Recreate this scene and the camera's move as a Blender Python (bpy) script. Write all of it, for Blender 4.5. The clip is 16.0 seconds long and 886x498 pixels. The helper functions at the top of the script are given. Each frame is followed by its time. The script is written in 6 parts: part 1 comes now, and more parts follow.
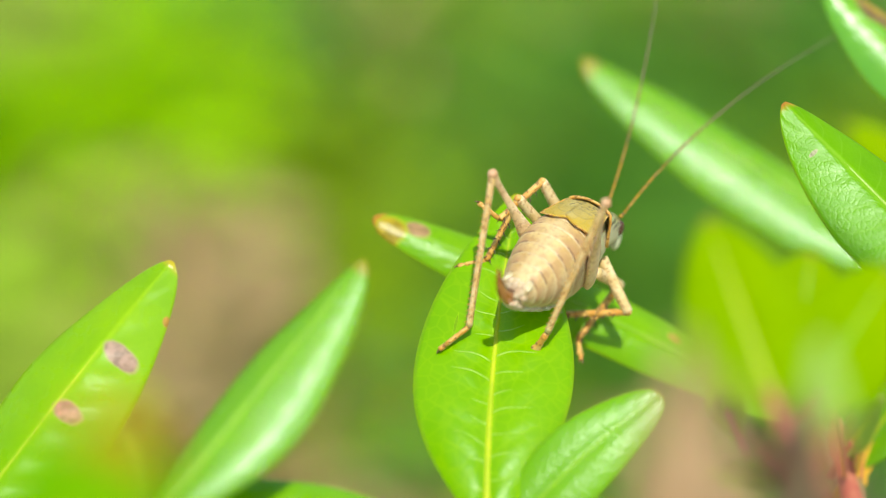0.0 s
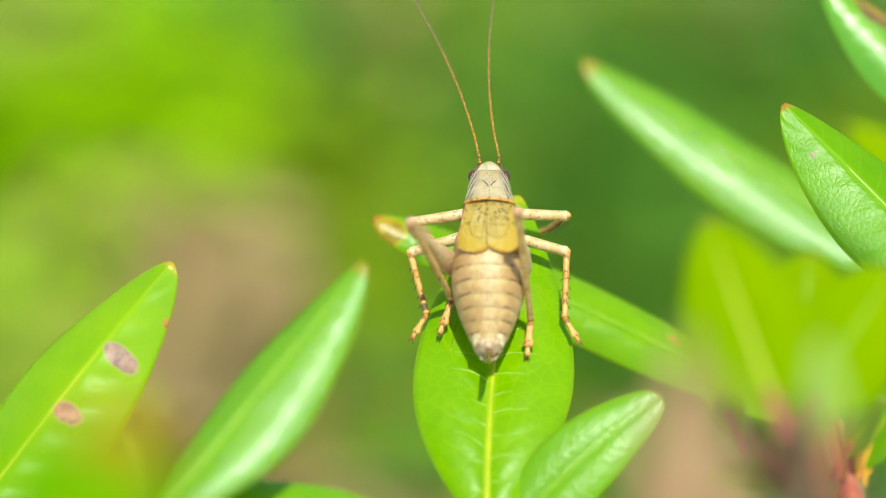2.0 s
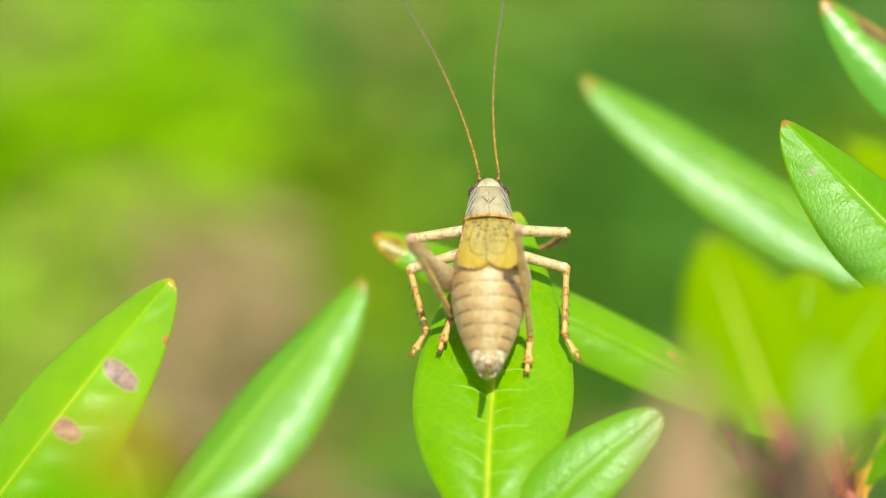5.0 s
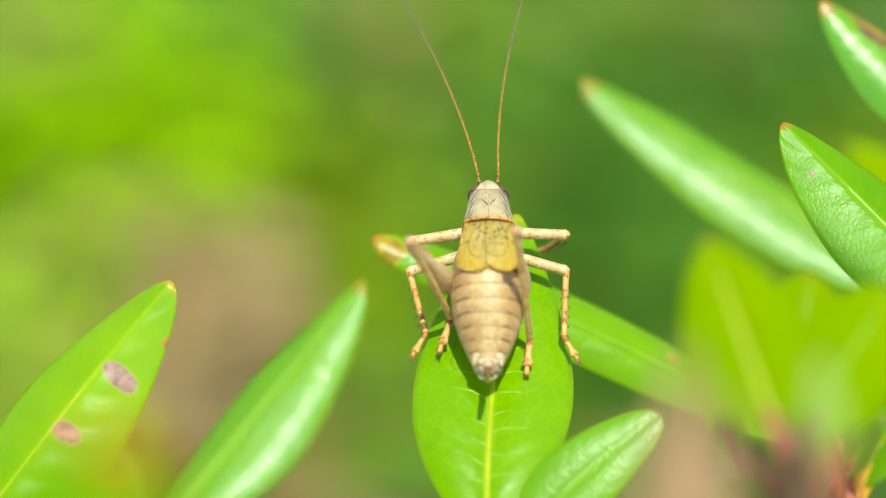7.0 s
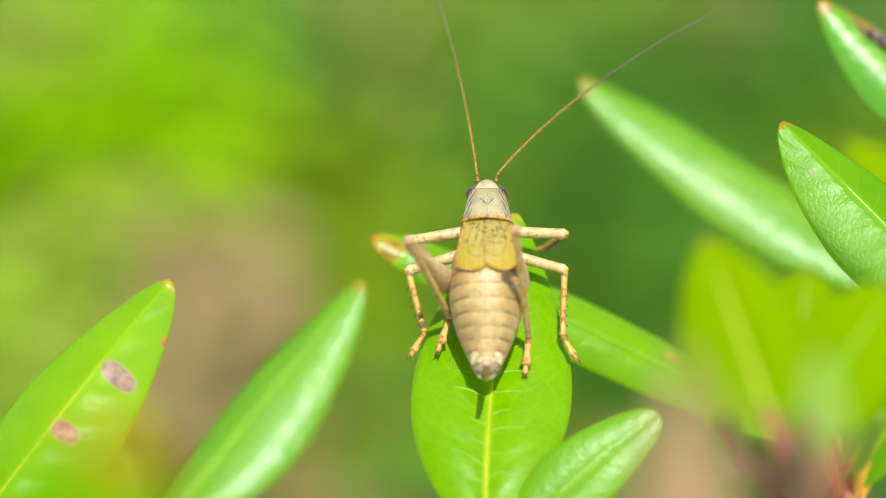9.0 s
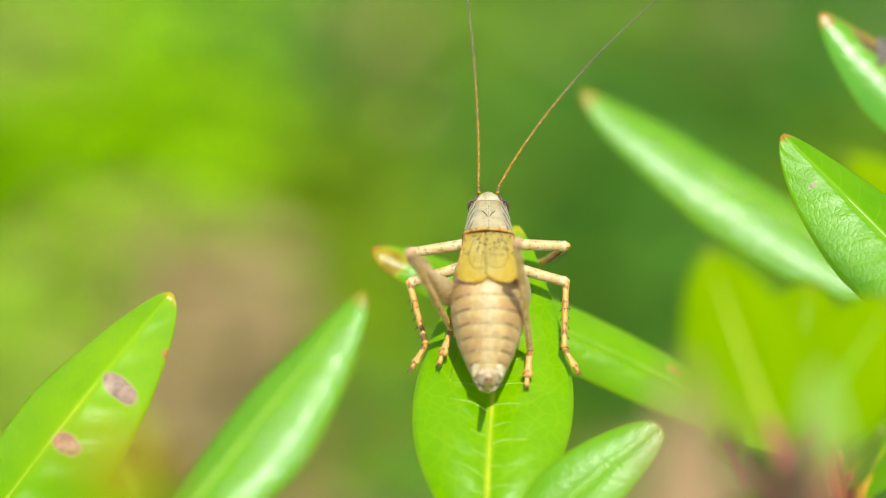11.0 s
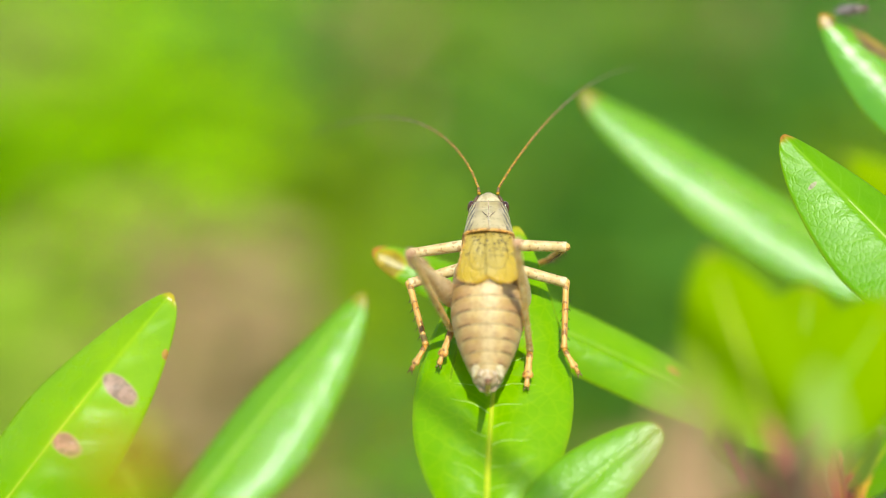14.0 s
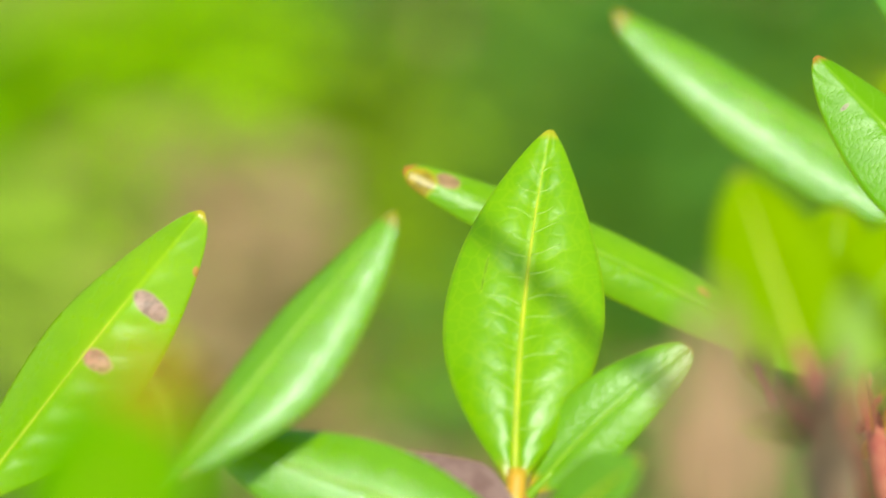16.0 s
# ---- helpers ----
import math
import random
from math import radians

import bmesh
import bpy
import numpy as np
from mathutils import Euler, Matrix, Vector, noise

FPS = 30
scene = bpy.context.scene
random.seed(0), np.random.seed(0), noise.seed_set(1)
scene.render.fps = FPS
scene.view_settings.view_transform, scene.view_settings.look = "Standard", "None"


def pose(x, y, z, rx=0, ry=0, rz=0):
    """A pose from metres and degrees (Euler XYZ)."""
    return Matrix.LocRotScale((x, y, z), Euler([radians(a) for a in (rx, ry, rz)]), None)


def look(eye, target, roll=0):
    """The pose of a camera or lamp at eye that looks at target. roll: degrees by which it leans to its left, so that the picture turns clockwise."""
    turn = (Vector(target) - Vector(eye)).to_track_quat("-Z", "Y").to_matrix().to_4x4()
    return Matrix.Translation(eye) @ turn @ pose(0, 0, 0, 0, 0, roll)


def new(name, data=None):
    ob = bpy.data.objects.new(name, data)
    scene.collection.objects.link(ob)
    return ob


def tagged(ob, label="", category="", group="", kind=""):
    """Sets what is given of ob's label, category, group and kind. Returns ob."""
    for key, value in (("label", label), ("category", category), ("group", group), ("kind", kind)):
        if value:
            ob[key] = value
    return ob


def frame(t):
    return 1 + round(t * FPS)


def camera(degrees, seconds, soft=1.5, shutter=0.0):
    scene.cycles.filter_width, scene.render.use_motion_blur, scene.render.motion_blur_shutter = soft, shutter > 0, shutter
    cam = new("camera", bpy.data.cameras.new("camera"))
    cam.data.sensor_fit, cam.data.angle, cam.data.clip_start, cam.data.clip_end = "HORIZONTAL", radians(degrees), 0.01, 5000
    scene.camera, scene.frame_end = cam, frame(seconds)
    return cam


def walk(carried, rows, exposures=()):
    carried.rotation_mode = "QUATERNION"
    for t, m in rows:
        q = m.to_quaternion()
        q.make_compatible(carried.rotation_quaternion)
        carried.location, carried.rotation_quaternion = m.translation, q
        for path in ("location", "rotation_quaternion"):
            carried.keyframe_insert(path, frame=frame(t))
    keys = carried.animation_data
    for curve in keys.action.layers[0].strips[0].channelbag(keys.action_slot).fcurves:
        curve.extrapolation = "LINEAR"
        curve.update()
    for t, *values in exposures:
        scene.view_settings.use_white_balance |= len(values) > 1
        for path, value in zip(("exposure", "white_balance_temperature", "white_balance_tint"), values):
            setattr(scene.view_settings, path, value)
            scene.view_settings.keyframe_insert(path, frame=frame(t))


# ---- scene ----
cam = camera(18.0, 16.0, 1.0, 0.5)
cam.data.dof.use_dof = True
cam.data.dof.focus_distance = 0.3195
cam.data.dof.aperture_fstop = 7.6

# ---- plan: millimetres along the bush's own axes ----
# r to the right, u up the slope that the lens sees square on, a away from the lens;
# r and u are told on the plane of the main leaf and fan out with a.
PITCH = radians(32)
REACH = 315.7
CENTRE = Vector((0, 0, 0.60))
RIGHT = Vector((1, 0, 0))
RISE = Vector((0, math.sin(PITCH), math.cos(PITCH)))
AWAY = Vector((0, math.cos(PITCH), -math.sin(PITCH)))
EYE = CENTRE - AWAY * REACH * 0.001


def turn(v):
    """A direction in the bush's axes as a direction in the world."""
    return RIGHT * v[0] + RISE * v[1] + AWAY * v[2]


def spot(r, u, a):
    """A place in the bush's axes, millimetres, without fanning."""
    return CENTRE + turn((r, u, a)) * 0.001


def at(r, u, a):
    fan = 1 + a / REACH
    return spot(r * fan, u * fan, a)


def facing(origin, forward, back):
    """A pose whose y axis runs forward and whose z axis leans to back."""
    y = Vector(forward).normalized()
    z = Vector(back) - y * y.dot(Vector(back))
    z = z.normalized() if z.length > 1e-6 else y.orthogonal().normalized()
    x = y.cross(z)
    m = Matrix((x, y, z)).transposed().to_4x4()
    m.translation = origin
    return m


# The tripod head tilts and pans a little: seconds, degrees of tilt, degrees of pan
HEAD = (
    (0.0, -0.4161, 0.0179),
    (0.5, -0.2656, 0.0000),
    (1.0, -0.3183, 0.0000),
    (1.5, -0.3716, 0.0185),
    (2.0, -0.3895, 0.0179),
    (2.5, -0.3889, 0.0174),
    (3.0, -0.0532, 0.0174),
    (3.5, -0.1586, 0.0185),
    (4.0, -0.1412, 0.0179),
    (6.5, 0.0532, 0.0000),
    (7.0, 0.0000, 0.0000),
    (7.5, -0.1771, 0.0000),
    (8.0, -0.1065, 0.0000),
    (8.5, -0.0266, -0.0359),
    (8.7, -0.0231, -0.0359),
    (11.0, 0.2315, 0.0000),
    (11.5, 0.3195, 0.0000),
    (12.0, 0.3195, 0.0000),
    (12.5, 0.2303, -0.0174),
    (13.0, 0.3901, -0.0174),
    (13.5, 0.3009, -0.0174),
    (14.0, 0.2477, 0.0000),
    (14.4, 0.1273, 0.0000),
    (14.5, 0.1065, 0.0000),
    (14.6, 0.1157, 0.0000),
    (14.7, 0.1273, 0.0000),
    (14.8, 0.1389, 0.0000),
    (14.9, 0.1505, 0.0000),
    (15.0, 0.1597, 0.0000),
    (15.1, 0.1505, 0.0000),
    (15.2, -0.0347, 0.0116),
    (15.3, -0.1273, 0.0231),
    (15.4, -0.2431, 0.0347),
    (15.5, -0.4699, 0.0706),
    (15.6, -0.8450, 0.0926),
    (15.7, -1.0302, 0.1620),
    (15.8, -1.1691, 0.3241),
    (15.9, -1.2038, 0.5093),
    (16.0, -1.4087, 0.7443),
)
walk(cam, [(t, Matrix.Translation(EYE) @ pose(0, 0, 0, 58 + tilt, 0, pan)) for t, tilt, pan in HEAD], [(0.0, 0.585, 6820, 2.5), (0.9, 0.56, 6820, 2.5), (4.0, 0.55, 6820, 2.5), (12.5, 0.53, 6820, 2.5), (16.0, 0.54, 6820, 2.5)])

# ---- light ----
SUN_FROM = Vector((0.10, -0.42, 0.93)).normalized()
world = bpy.data.worlds.new("sky")
scene.world = world
world.use_nodes = True
sky = world.node_tree.nodes.new("ShaderNodeTexSky")
sky.sky_type, sky.sun_disc = "NISHITA", False
sky.sun_elevation = math.asin(SUN_FROM.z)
sky.sun_rotation = math.atan2(SUN_FROM.x, SUN_FROM.y)
backdrop = world.node_tree.nodes["Background"]
backdrop.inputs["Strength"].default_value = 0.15
world.node_tree.links.new(sky.outputs[0], backdrop.inputs["Color"])
sun = new("sun", bpy.data.lights.new("sun", "SUN"))
sun.data.energy, sun.data.angle, sun.data.color = 3.15, radians(0.53), (1.0, 0.96, 0.88)
sun.matrix_world = look(SUN_FROM, (0, 0, 0))


# ---- material helpers ----
class Nodes:
    def __init__(self, name):
        self.mat = bpy.data.materials.new(name)
        self.mat.use_nodes = True
        self.tree = self.mat.node_tree
        self.tree.nodes.clear()
        self.out = self.add("ShaderNodeOutputMaterial")

    def add(self, kind):
        return self.tree.nodes.new(kind)

    def put(self, socket, value):
        if isinstance(value, bpy.types.NodeSocket):
            self.tree.links.new(value, socket)
        elif isinstance(value, (tuple, list)) and len(value) == 3 and socket.type == "RGBA":
            socket.default_value = (*value, 1)
        else:
            socket.default_value = value

    def math(self, op, a, b=0.0, c=0.0):
        n = self.add("ShaderNodeMath")
        n.operation = op
        for s, v in zip(n.inputs, (a, b, c)):
            self.put(s, v)
        return n.outputs[0]

    def ramp(self, x, lo, hi, a=0.0, b=1.0):
        n = self.add("ShaderNodeMapRange")
        n.interpolation_type = "SMOOTHSTEP"
        for s, v in zip(n.inputs[:5], (x, lo, hi, a, b)):
            self.put(s, v)
        return n.outputs[0]

    def mix(self, f, a, b):
        n = self.add("ShaderNodeMix")
        n.data_type = "RGBA"
        self.put(n.inputs[0], f)
        self.put(n.inputs[6], a)
        self.put(n.inputs[7], b)
        return n.outputs[2]

    def place(self):
        return self.add("ShaderNodeTexCoord").outputs["Object"]

    def uv(self):
        n = self.add("ShaderNodeSeparateXYZ")
        self.put(n.inputs[0], self.add("ShaderNodeTexCoord").outputs["UV"])
        return n.outputs[0], n.outputs[1]

    def noise(self, scale, detail=3.0, where=None, rough=0.55):
        n = self.add("ShaderNodeTexNoise")
        self.put(n.inputs["Vector"], where or self.place())
        n.inputs["Scale"].default_value, n.inputs["Detail"].default_value = scale, detail
        n.inputs["Roughness"].default_value = rough
        return n.outputs["Fac"]

    def cells(self, scale, where=None):
        n = self.add("ShaderNodeTexVoronoi")
        n.feature = "DISTANCE_TO_EDGE"
        self.put(n.inputs["Vector"], where or self.place())
        n.inputs["Scale"].default_value = scale
        return n.outputs["Distance"]

    def bump(self, height, strength, distance):
        n = self.add("ShaderNodeBump")
        self.put(n.inputs["Height"], height)
        n.inputs["Strength"].default_value, n.inputs["Distance"].default_value = strength, distance
        return n.outputs["Normal"]

    def finish(self, colour, rough=0.5, normal=None, through_light=0.0, through_colour=None, spec=0.5, coat=0.0, sub=0.0, tint=None, wax=0.0, wax_rough=0.45):
        p = self.add("ShaderNodeBsdfPrincipled")
        self.put(p.inputs["Base Color"], colour)
        self.put(p.inputs["Roughness"], rough)
        self.put(p.inputs["Specular IOR Level"], spec)
        if tint:
            self.put(p.inputs["Specular Tint"], tint)
        p.inputs["Coat Weight"].default_value = coat
        p.inputs["Coat Roughness"].default_value = 0.2
        if sub:
            p.inputs["Subsurface Weight"].default_value = sub
            p.inputs["Subsurface Radius"].default_value = (0.8, 0.5, 0.25)
            p.inputs["Subsurface Scale"].default_value = 0.001
        if normal:
            self.put(p.inputs["Normal"], normal)
        last = p.outputs[0]
        if through_light:
            tr = self.add("ShaderNodeBsdfTranslucent")
            self.put(tr.inputs["Color"], through_colour or colour)
            m = self.add("ShaderNodeMixShader")
            m.inputs[0].default_value = through_light
            self.put(m.inputs[1], last)
            self.put(m.inputs[2], tr.outputs[0])
            last = m.outputs[0]
        if wax:
            gl = self.add("ShaderNodeBsdfGlossy")
            gl.distribution = "BECKMANN"
            # cool tone put into the gloss colour for the sky's sheen
            self.put(gl.inputs["Color"], (0.90, 0.98, 0.97))
            self.put(gl.inputs["Roughness"], wax_rough)
            if normal:
                self.put(gl.inputs["Normal"], normal)
            m = self.add("ShaderNodeMixShader")
            m.inputs[0].default_value = wax
            self.put(m.inputs[1], last)
            self.put(m.inputs[2], gl.outputs[0])
            last = m.outputs[0]
        self.put(self.out.inputs["Surface"], last)
        return self.mat


def leaf_material(name, base, pale, spots=(), net=0.5, rough=0.34, ribs=11, tip=(0.45, 0.25, 0.03), foot=(0.75, 0.42, 0.03), seed=0.0, quilt=0.3, lines=0.5, rib=0.8, spec=0.42, mesh=620.0, webs=0.10, tipped=0.965, wax=0.02):
    """A living leaf: side veins and a fine net in relief, a bleached tip and foot, and spots (u, v, ru, rv, colour)."""
    k = Nodes(name)
    u, v = k.uv()
    side = k.math("SUBTRACT", u, 0.5)
    off = k.math("MULTIPLY", k.math("ABSOLUTE", side), 2.0)
    wav = k.noise(160, 2)
    # side veins leave the midrib and bow towards the tip
    run = k.math("SUBTRACT", k.math("MULTIPLY", v, ribs), k.math("MULTIPLY", k.math("POWER", off, 1.35), 1.3))
    run = k.math("ADD", run, k.math("MULTIPLY", k.math("SIGN", side), 0.23))
    run = k.math("ADD", run, k.math("MULTIPLY", wav, 0.9))
    cell = k.math("ABSOLUTE", k.math("SUBTRACT", k.math("FRACT", run), 0.5))
    vein = k.ramp(cell, 0.0, 0.07, 1.0, 0.0)
    vein = k.math("MULTIPLY", vein, k.ramp(off, 0.95, 0.5))
    pillow = k.ramp(cell, 0.0, 0.35)
    web = k.cells(mesh)
    web2 = k.cells(mesh * 2.4)
    mottled = k.noise(240, 4)
    broad = k.noise(55 + seed, 2)
    colour = k.mix(k.ramp(broad, 0.35, 0.7), base, tuple(c * s for c, s in zip(base, (1.25, 1.12, 1.0))))
    colour = k.mix(k.math("MULTIPLY", k.ramp(mottled, 0.4, 0.75), 0.35), colour, tuple(c * s for c, s in zip(base, (0.7, 0.82, 0.9))))
    colour = k.mix(k.math("MULTIPLY", k.ramp(web, 0.0, 0.12, 1.0, 0.0), webs), colour, pale)
    colour = k.mix(k.math("MULTIPLY", vein, lines), colour, pale)
    colour = k.mix(k.ramp(off, 0.0, 0.10, rib, 0.0), colour, pale)
    rim = k.ramp(k.math("ADD", off, k.math("MULTIPLY", k.math("SUBTRACT", mottled, 0.5), 0.1)), 0.955, 1.0)
    colour = k.mix(k.math("MULTIPLY", rim, 0.25), colour, tuple(0.5 * (a + b) for a, b in zip(pale, tip)))
    ends = k.math("ADD", v, k.math("MULTIPLY", k.math("SUBTRACT", mottled, 0.5), 0.05))
    colour = k.mix(k.ramp(ends, tipped, tipped + 0.03), colour, tip)
    colour = k.mix(k.ramp(ends, 0.11, 0.0), colour, foot)
    for su, sv, ru, rv, tint in spots:
        du = k.math("DIVIDE", k.math("SUBTRACT", u, su), ru)
        dv = k.math("DIVIDE", k.math("SUBTRACT", v, sv), rv)
        r2 = k.math("ADD", k.math("MULTIPLY", du, du), k.math("MULTIPLY", dv, dv))
        r2 = k.math("ADD", r2, k.math("MULTIPLY", k.math("SUBTRACT", k.noise(420, 3), 0.5), 1.5))
        ring = k.mix(k.ramp(k.noise(900, 2), 0.35, 0.65), tint, tuple(c * 0.6 for c in tint))
        colour = k.mix(k.ramp(r2, 1.45, 1.0), colour, tuple(0.5 * (a + b) for a, b in zip(pale, tint)))
        colour = k.mix(k.ramp(r2, 1.05, 0.75), colour, ring)
    height = k.math("ADD", k.math("MULTIPLY", pillow, quilt), k.math("MULTIPLY", k.ramp(web, 0.0, 0.22), net))
    height = k.math("ADD", height, k.math("MULTIPLY", k.ramp(web2, 0.0, 0.3), 0.25 * net))
    height = k.math("ADD", height, k.math("MULTIPLY", k.noise(900, 2), 0.06))
    normal = k.bump(height, 0.55, 0.00022)
    shine = k.math("ADD", rough, k.math("MULTIPLY", k.math("SUBTRACT", mottled, 0.5), 0.18))
    thru = k.mix(0.5, colour, tuple(min(1.0, c * s) for c, s in zip(base, (1.9, 1.5, 0.6))))
    # the bluish gloss tint imitates sky colour in the leaf's sheen
    return k.finish(colour, shine, normal, 0.30, thru, spec, tint=(0.80, 0.97, 1.0), wax=wax, wax_rough=shine)


def plain(name, a, b, scale, rough=0.5, relief=0.3, depth=0.0001, thru=0.0, spec=0.5, sub=0.0, coat=0.0):
    """Two tones in noise at two sizes, with fine relief."""
    k = Nodes(name)
    n1, n2 = k.noise(scale, 3), k.noise(scale * 5, 3)
    f = k.ramp(k.math("ADD", k.math("MULTIPLY", n1, 0.7), k.math("MULTIPLY", n2, 0.3)), 0.38, 0.62)
    return k.finish(k.mix(f, a, b), rough, k.bump(n2, relief, depth), thru, None, spec, coat, sub)


# ---- mesh helpers ----
def part(name, bm, material, parent=None, label="", smooth=True):
    me = bpy.data.meshes.new(name)
    bm.normal_update()
    bm.to_mesh(me)
    bm.free()
    if smooth:
        for p in me.polygons:
            p.use_smooth = True
    me.materials.append(material)
    ob = new(name, me)
    if parent:
        ob.parent = parent
    return tagged(ob, label) if label else ob


def empty(name, where):
    ob = new(name)
    ob.empty_display_size = 0.005
    ob.location = where
    return ob


def sheet(bm, rows, closed=False):
    """Faces between rows of points; a closed row is a ring."""
    vs = [[bm.verts.new(p) for p in row] for row in rows]
    for a, b in zip(vs, vs[1:]):
        n = len(a)
        for i in range(n if closed else n - 1):
            j = (i + 1) % n
            bm.faces.new((a[i], a[j], b[j], b[i]))
    return vs


def loft(bm, sections, ring=20, power=1.0, unit=0.001):
    """A skin over rings along y: (y, centre z, half width, height up, depth down), with closed ends."""
    rows = []
    for y, zc, w, up, down in sections:
        row = []
        for i in range(ring):
            a = 2 * math.pi * i / ring
            c, s = math.cos(a), math.sin(a)
            c = math.copysign(abs(c) ** power, c)
            s = math.copysign(abs(s) ** power, s)
            row.append(Vector((w * c, y, zc + (up if s > 0 else down) * s)) * unit)
        rows.append(row)
    vs = sheet(bm, rows, True)
    bm.faces.new(vs[0])
    bm.faces.new(vs[-1][::-1])
    bmesh.ops.recalc_face_normals(bm, faces=bm.faces[:])
    return vs


def tube(bm, points, radii, ring=8):
    """A tube along points (Vectors, metres)."""
    rows, ref = [], Vector((0.123, 0.31, 0.94))
    for i, p in enumerate(points):
        d = (points[min(i + 1, len(points) - 1)] - points[max(i - 1, 0)]).normalized()
        x = d.cross(ref).normalized()
        z = x.cross(d)
        r = radii[i] if isinstance(radii, (list, tuple)) else radii
        rows.append([p + (x * math.cos(q) + z * math.sin(q)) * r for q in (2 * math.pi * j / ring for j in range(ring))])
    vs = sheet(bm, rows, True)
    bm.faces.new(vs[0][::-1])
    bm.faces.new(vs[-1])
    return vs


# ---- leaves ----
def breadth(v, blunt=1.0):
    s = math.sin(math.pi * min(1.0, max(0.0, v)) ** 0.92)
    return max(0.0, s) ** ((0.75 + 0.6 * (1 - v)) * blunt)


def blade_bmesh(length, width, vee, roll, arch, ripple, blunt, across=11, along=46, ribs=11, thick=0.00028, twist=0.0, seed=1, bow=0.0, quilt=0.00005, dip=0.0, curl=2.0):
    """A leaf blade along +y: vee lifts the halves, roll turns the edges down, arch bows it; it has two faces and an edge."""
    bm = bmesh.new()
    uv = bm.loops.layers.uv.new("leaf")
    coords = {}
    rng = random.Random(seed)
    ph = [rng.uniform(0, 6.28) for _ in range(4)]

    def surface(u, v):
        half = max(0.0006, 0.5 * width * breadth(v, blunt))
        if v > 0.985:
            half *= 0.6
        x = u * half * (1 + 0.02 * math.sin(9 * v + ph[0] + u))
        s = abs(u)
        z = half * (vee * s - roll * s ** curl)
        z += -arch * length * 4 * v * (1 - v)
        z -= dip * length * max(0.0, 1 - v / 0.35) ** 2
        groove = math.exp(-((s * half) / 0.0006) ** 2)
        z -= 0.00022 * groove * (1 - v)
        q = v * ribs - 1.3 * s ** 1.35 + 0.23 * (1 if u > 0 else -1)
        z += quilt * math.cos(2 * math.pi * q) * -1 * min(1, 4 * s) * (1 - s)
        z += ripple * half * s * (math.sin(7 * v + ph[1] + (2 if u > 0 else 0)) * 0.6 + math.sin(15 * v + ph[2]) * 0.3)
        x += bow * length * 4 * v * (1 - v)
        ang = twist * (v - 0.3)
        return Vector((x * math.cos(ang) - z * math.sin(ang), v * length, x * math.sin(ang) + z * math.cos(ang)))

    us = [math.copysign(abs(i / across) ** 0.85, i) for i in range(-across, across + 1)]
    vs_ = [j / along for j in range(along + 1)]
    vs_[-1] = 0.997
    top, under = [], []
    for v in vs_:
        top.append([surface(u, v) for u in us])
        under.append([p - Vector((0, 0, thick * (0.35 + 0.65 * (1 - abs(u) ** 3)))) for u, p in zip(us, top[-1])])
    for rows, flip in ((top, False), (under, True)):
        g = [[bm.verts.new(p) for p in row] for row in rows]
        for row, v in zip(g, vs_):
            for vert, u in zip(row, us):
                coords[vert] = (u * 0.5 + 0.5, v)
        for a, b in zip(g, g[1:]):
            for i in range(len(us) - 1):
                f = (a[i], a[i + 1], b[i + 1], b[i])
                bm.faces.new(f[::-1] if flip else f)
        if not flip:
            first = g
    ring_top = [r[0] for r in first] + first[-1][1:] + [r[-1] for r in first[::-1]][1:] + first[0][-2:0:-1]
    ring_low = [r[0] for r in g] + g[-1][1:] + [r[-1] for r in g[::-1]][1:] + g[0][-2:0:-1]
    for i in range(len(ring_top)):
        j = (i + 1) % len(ring_top)
        bm.faces.new((ring_top[i], ring_top[j], ring_low[j], ring_low[i]))
    bmesh.ops.recalc_face_normals(bm, faces=bm.faces[:])
    for f in bm.faces:
        for l in f.loops:
            l[uv].uv = coords[l.vert]
    return bm, surface


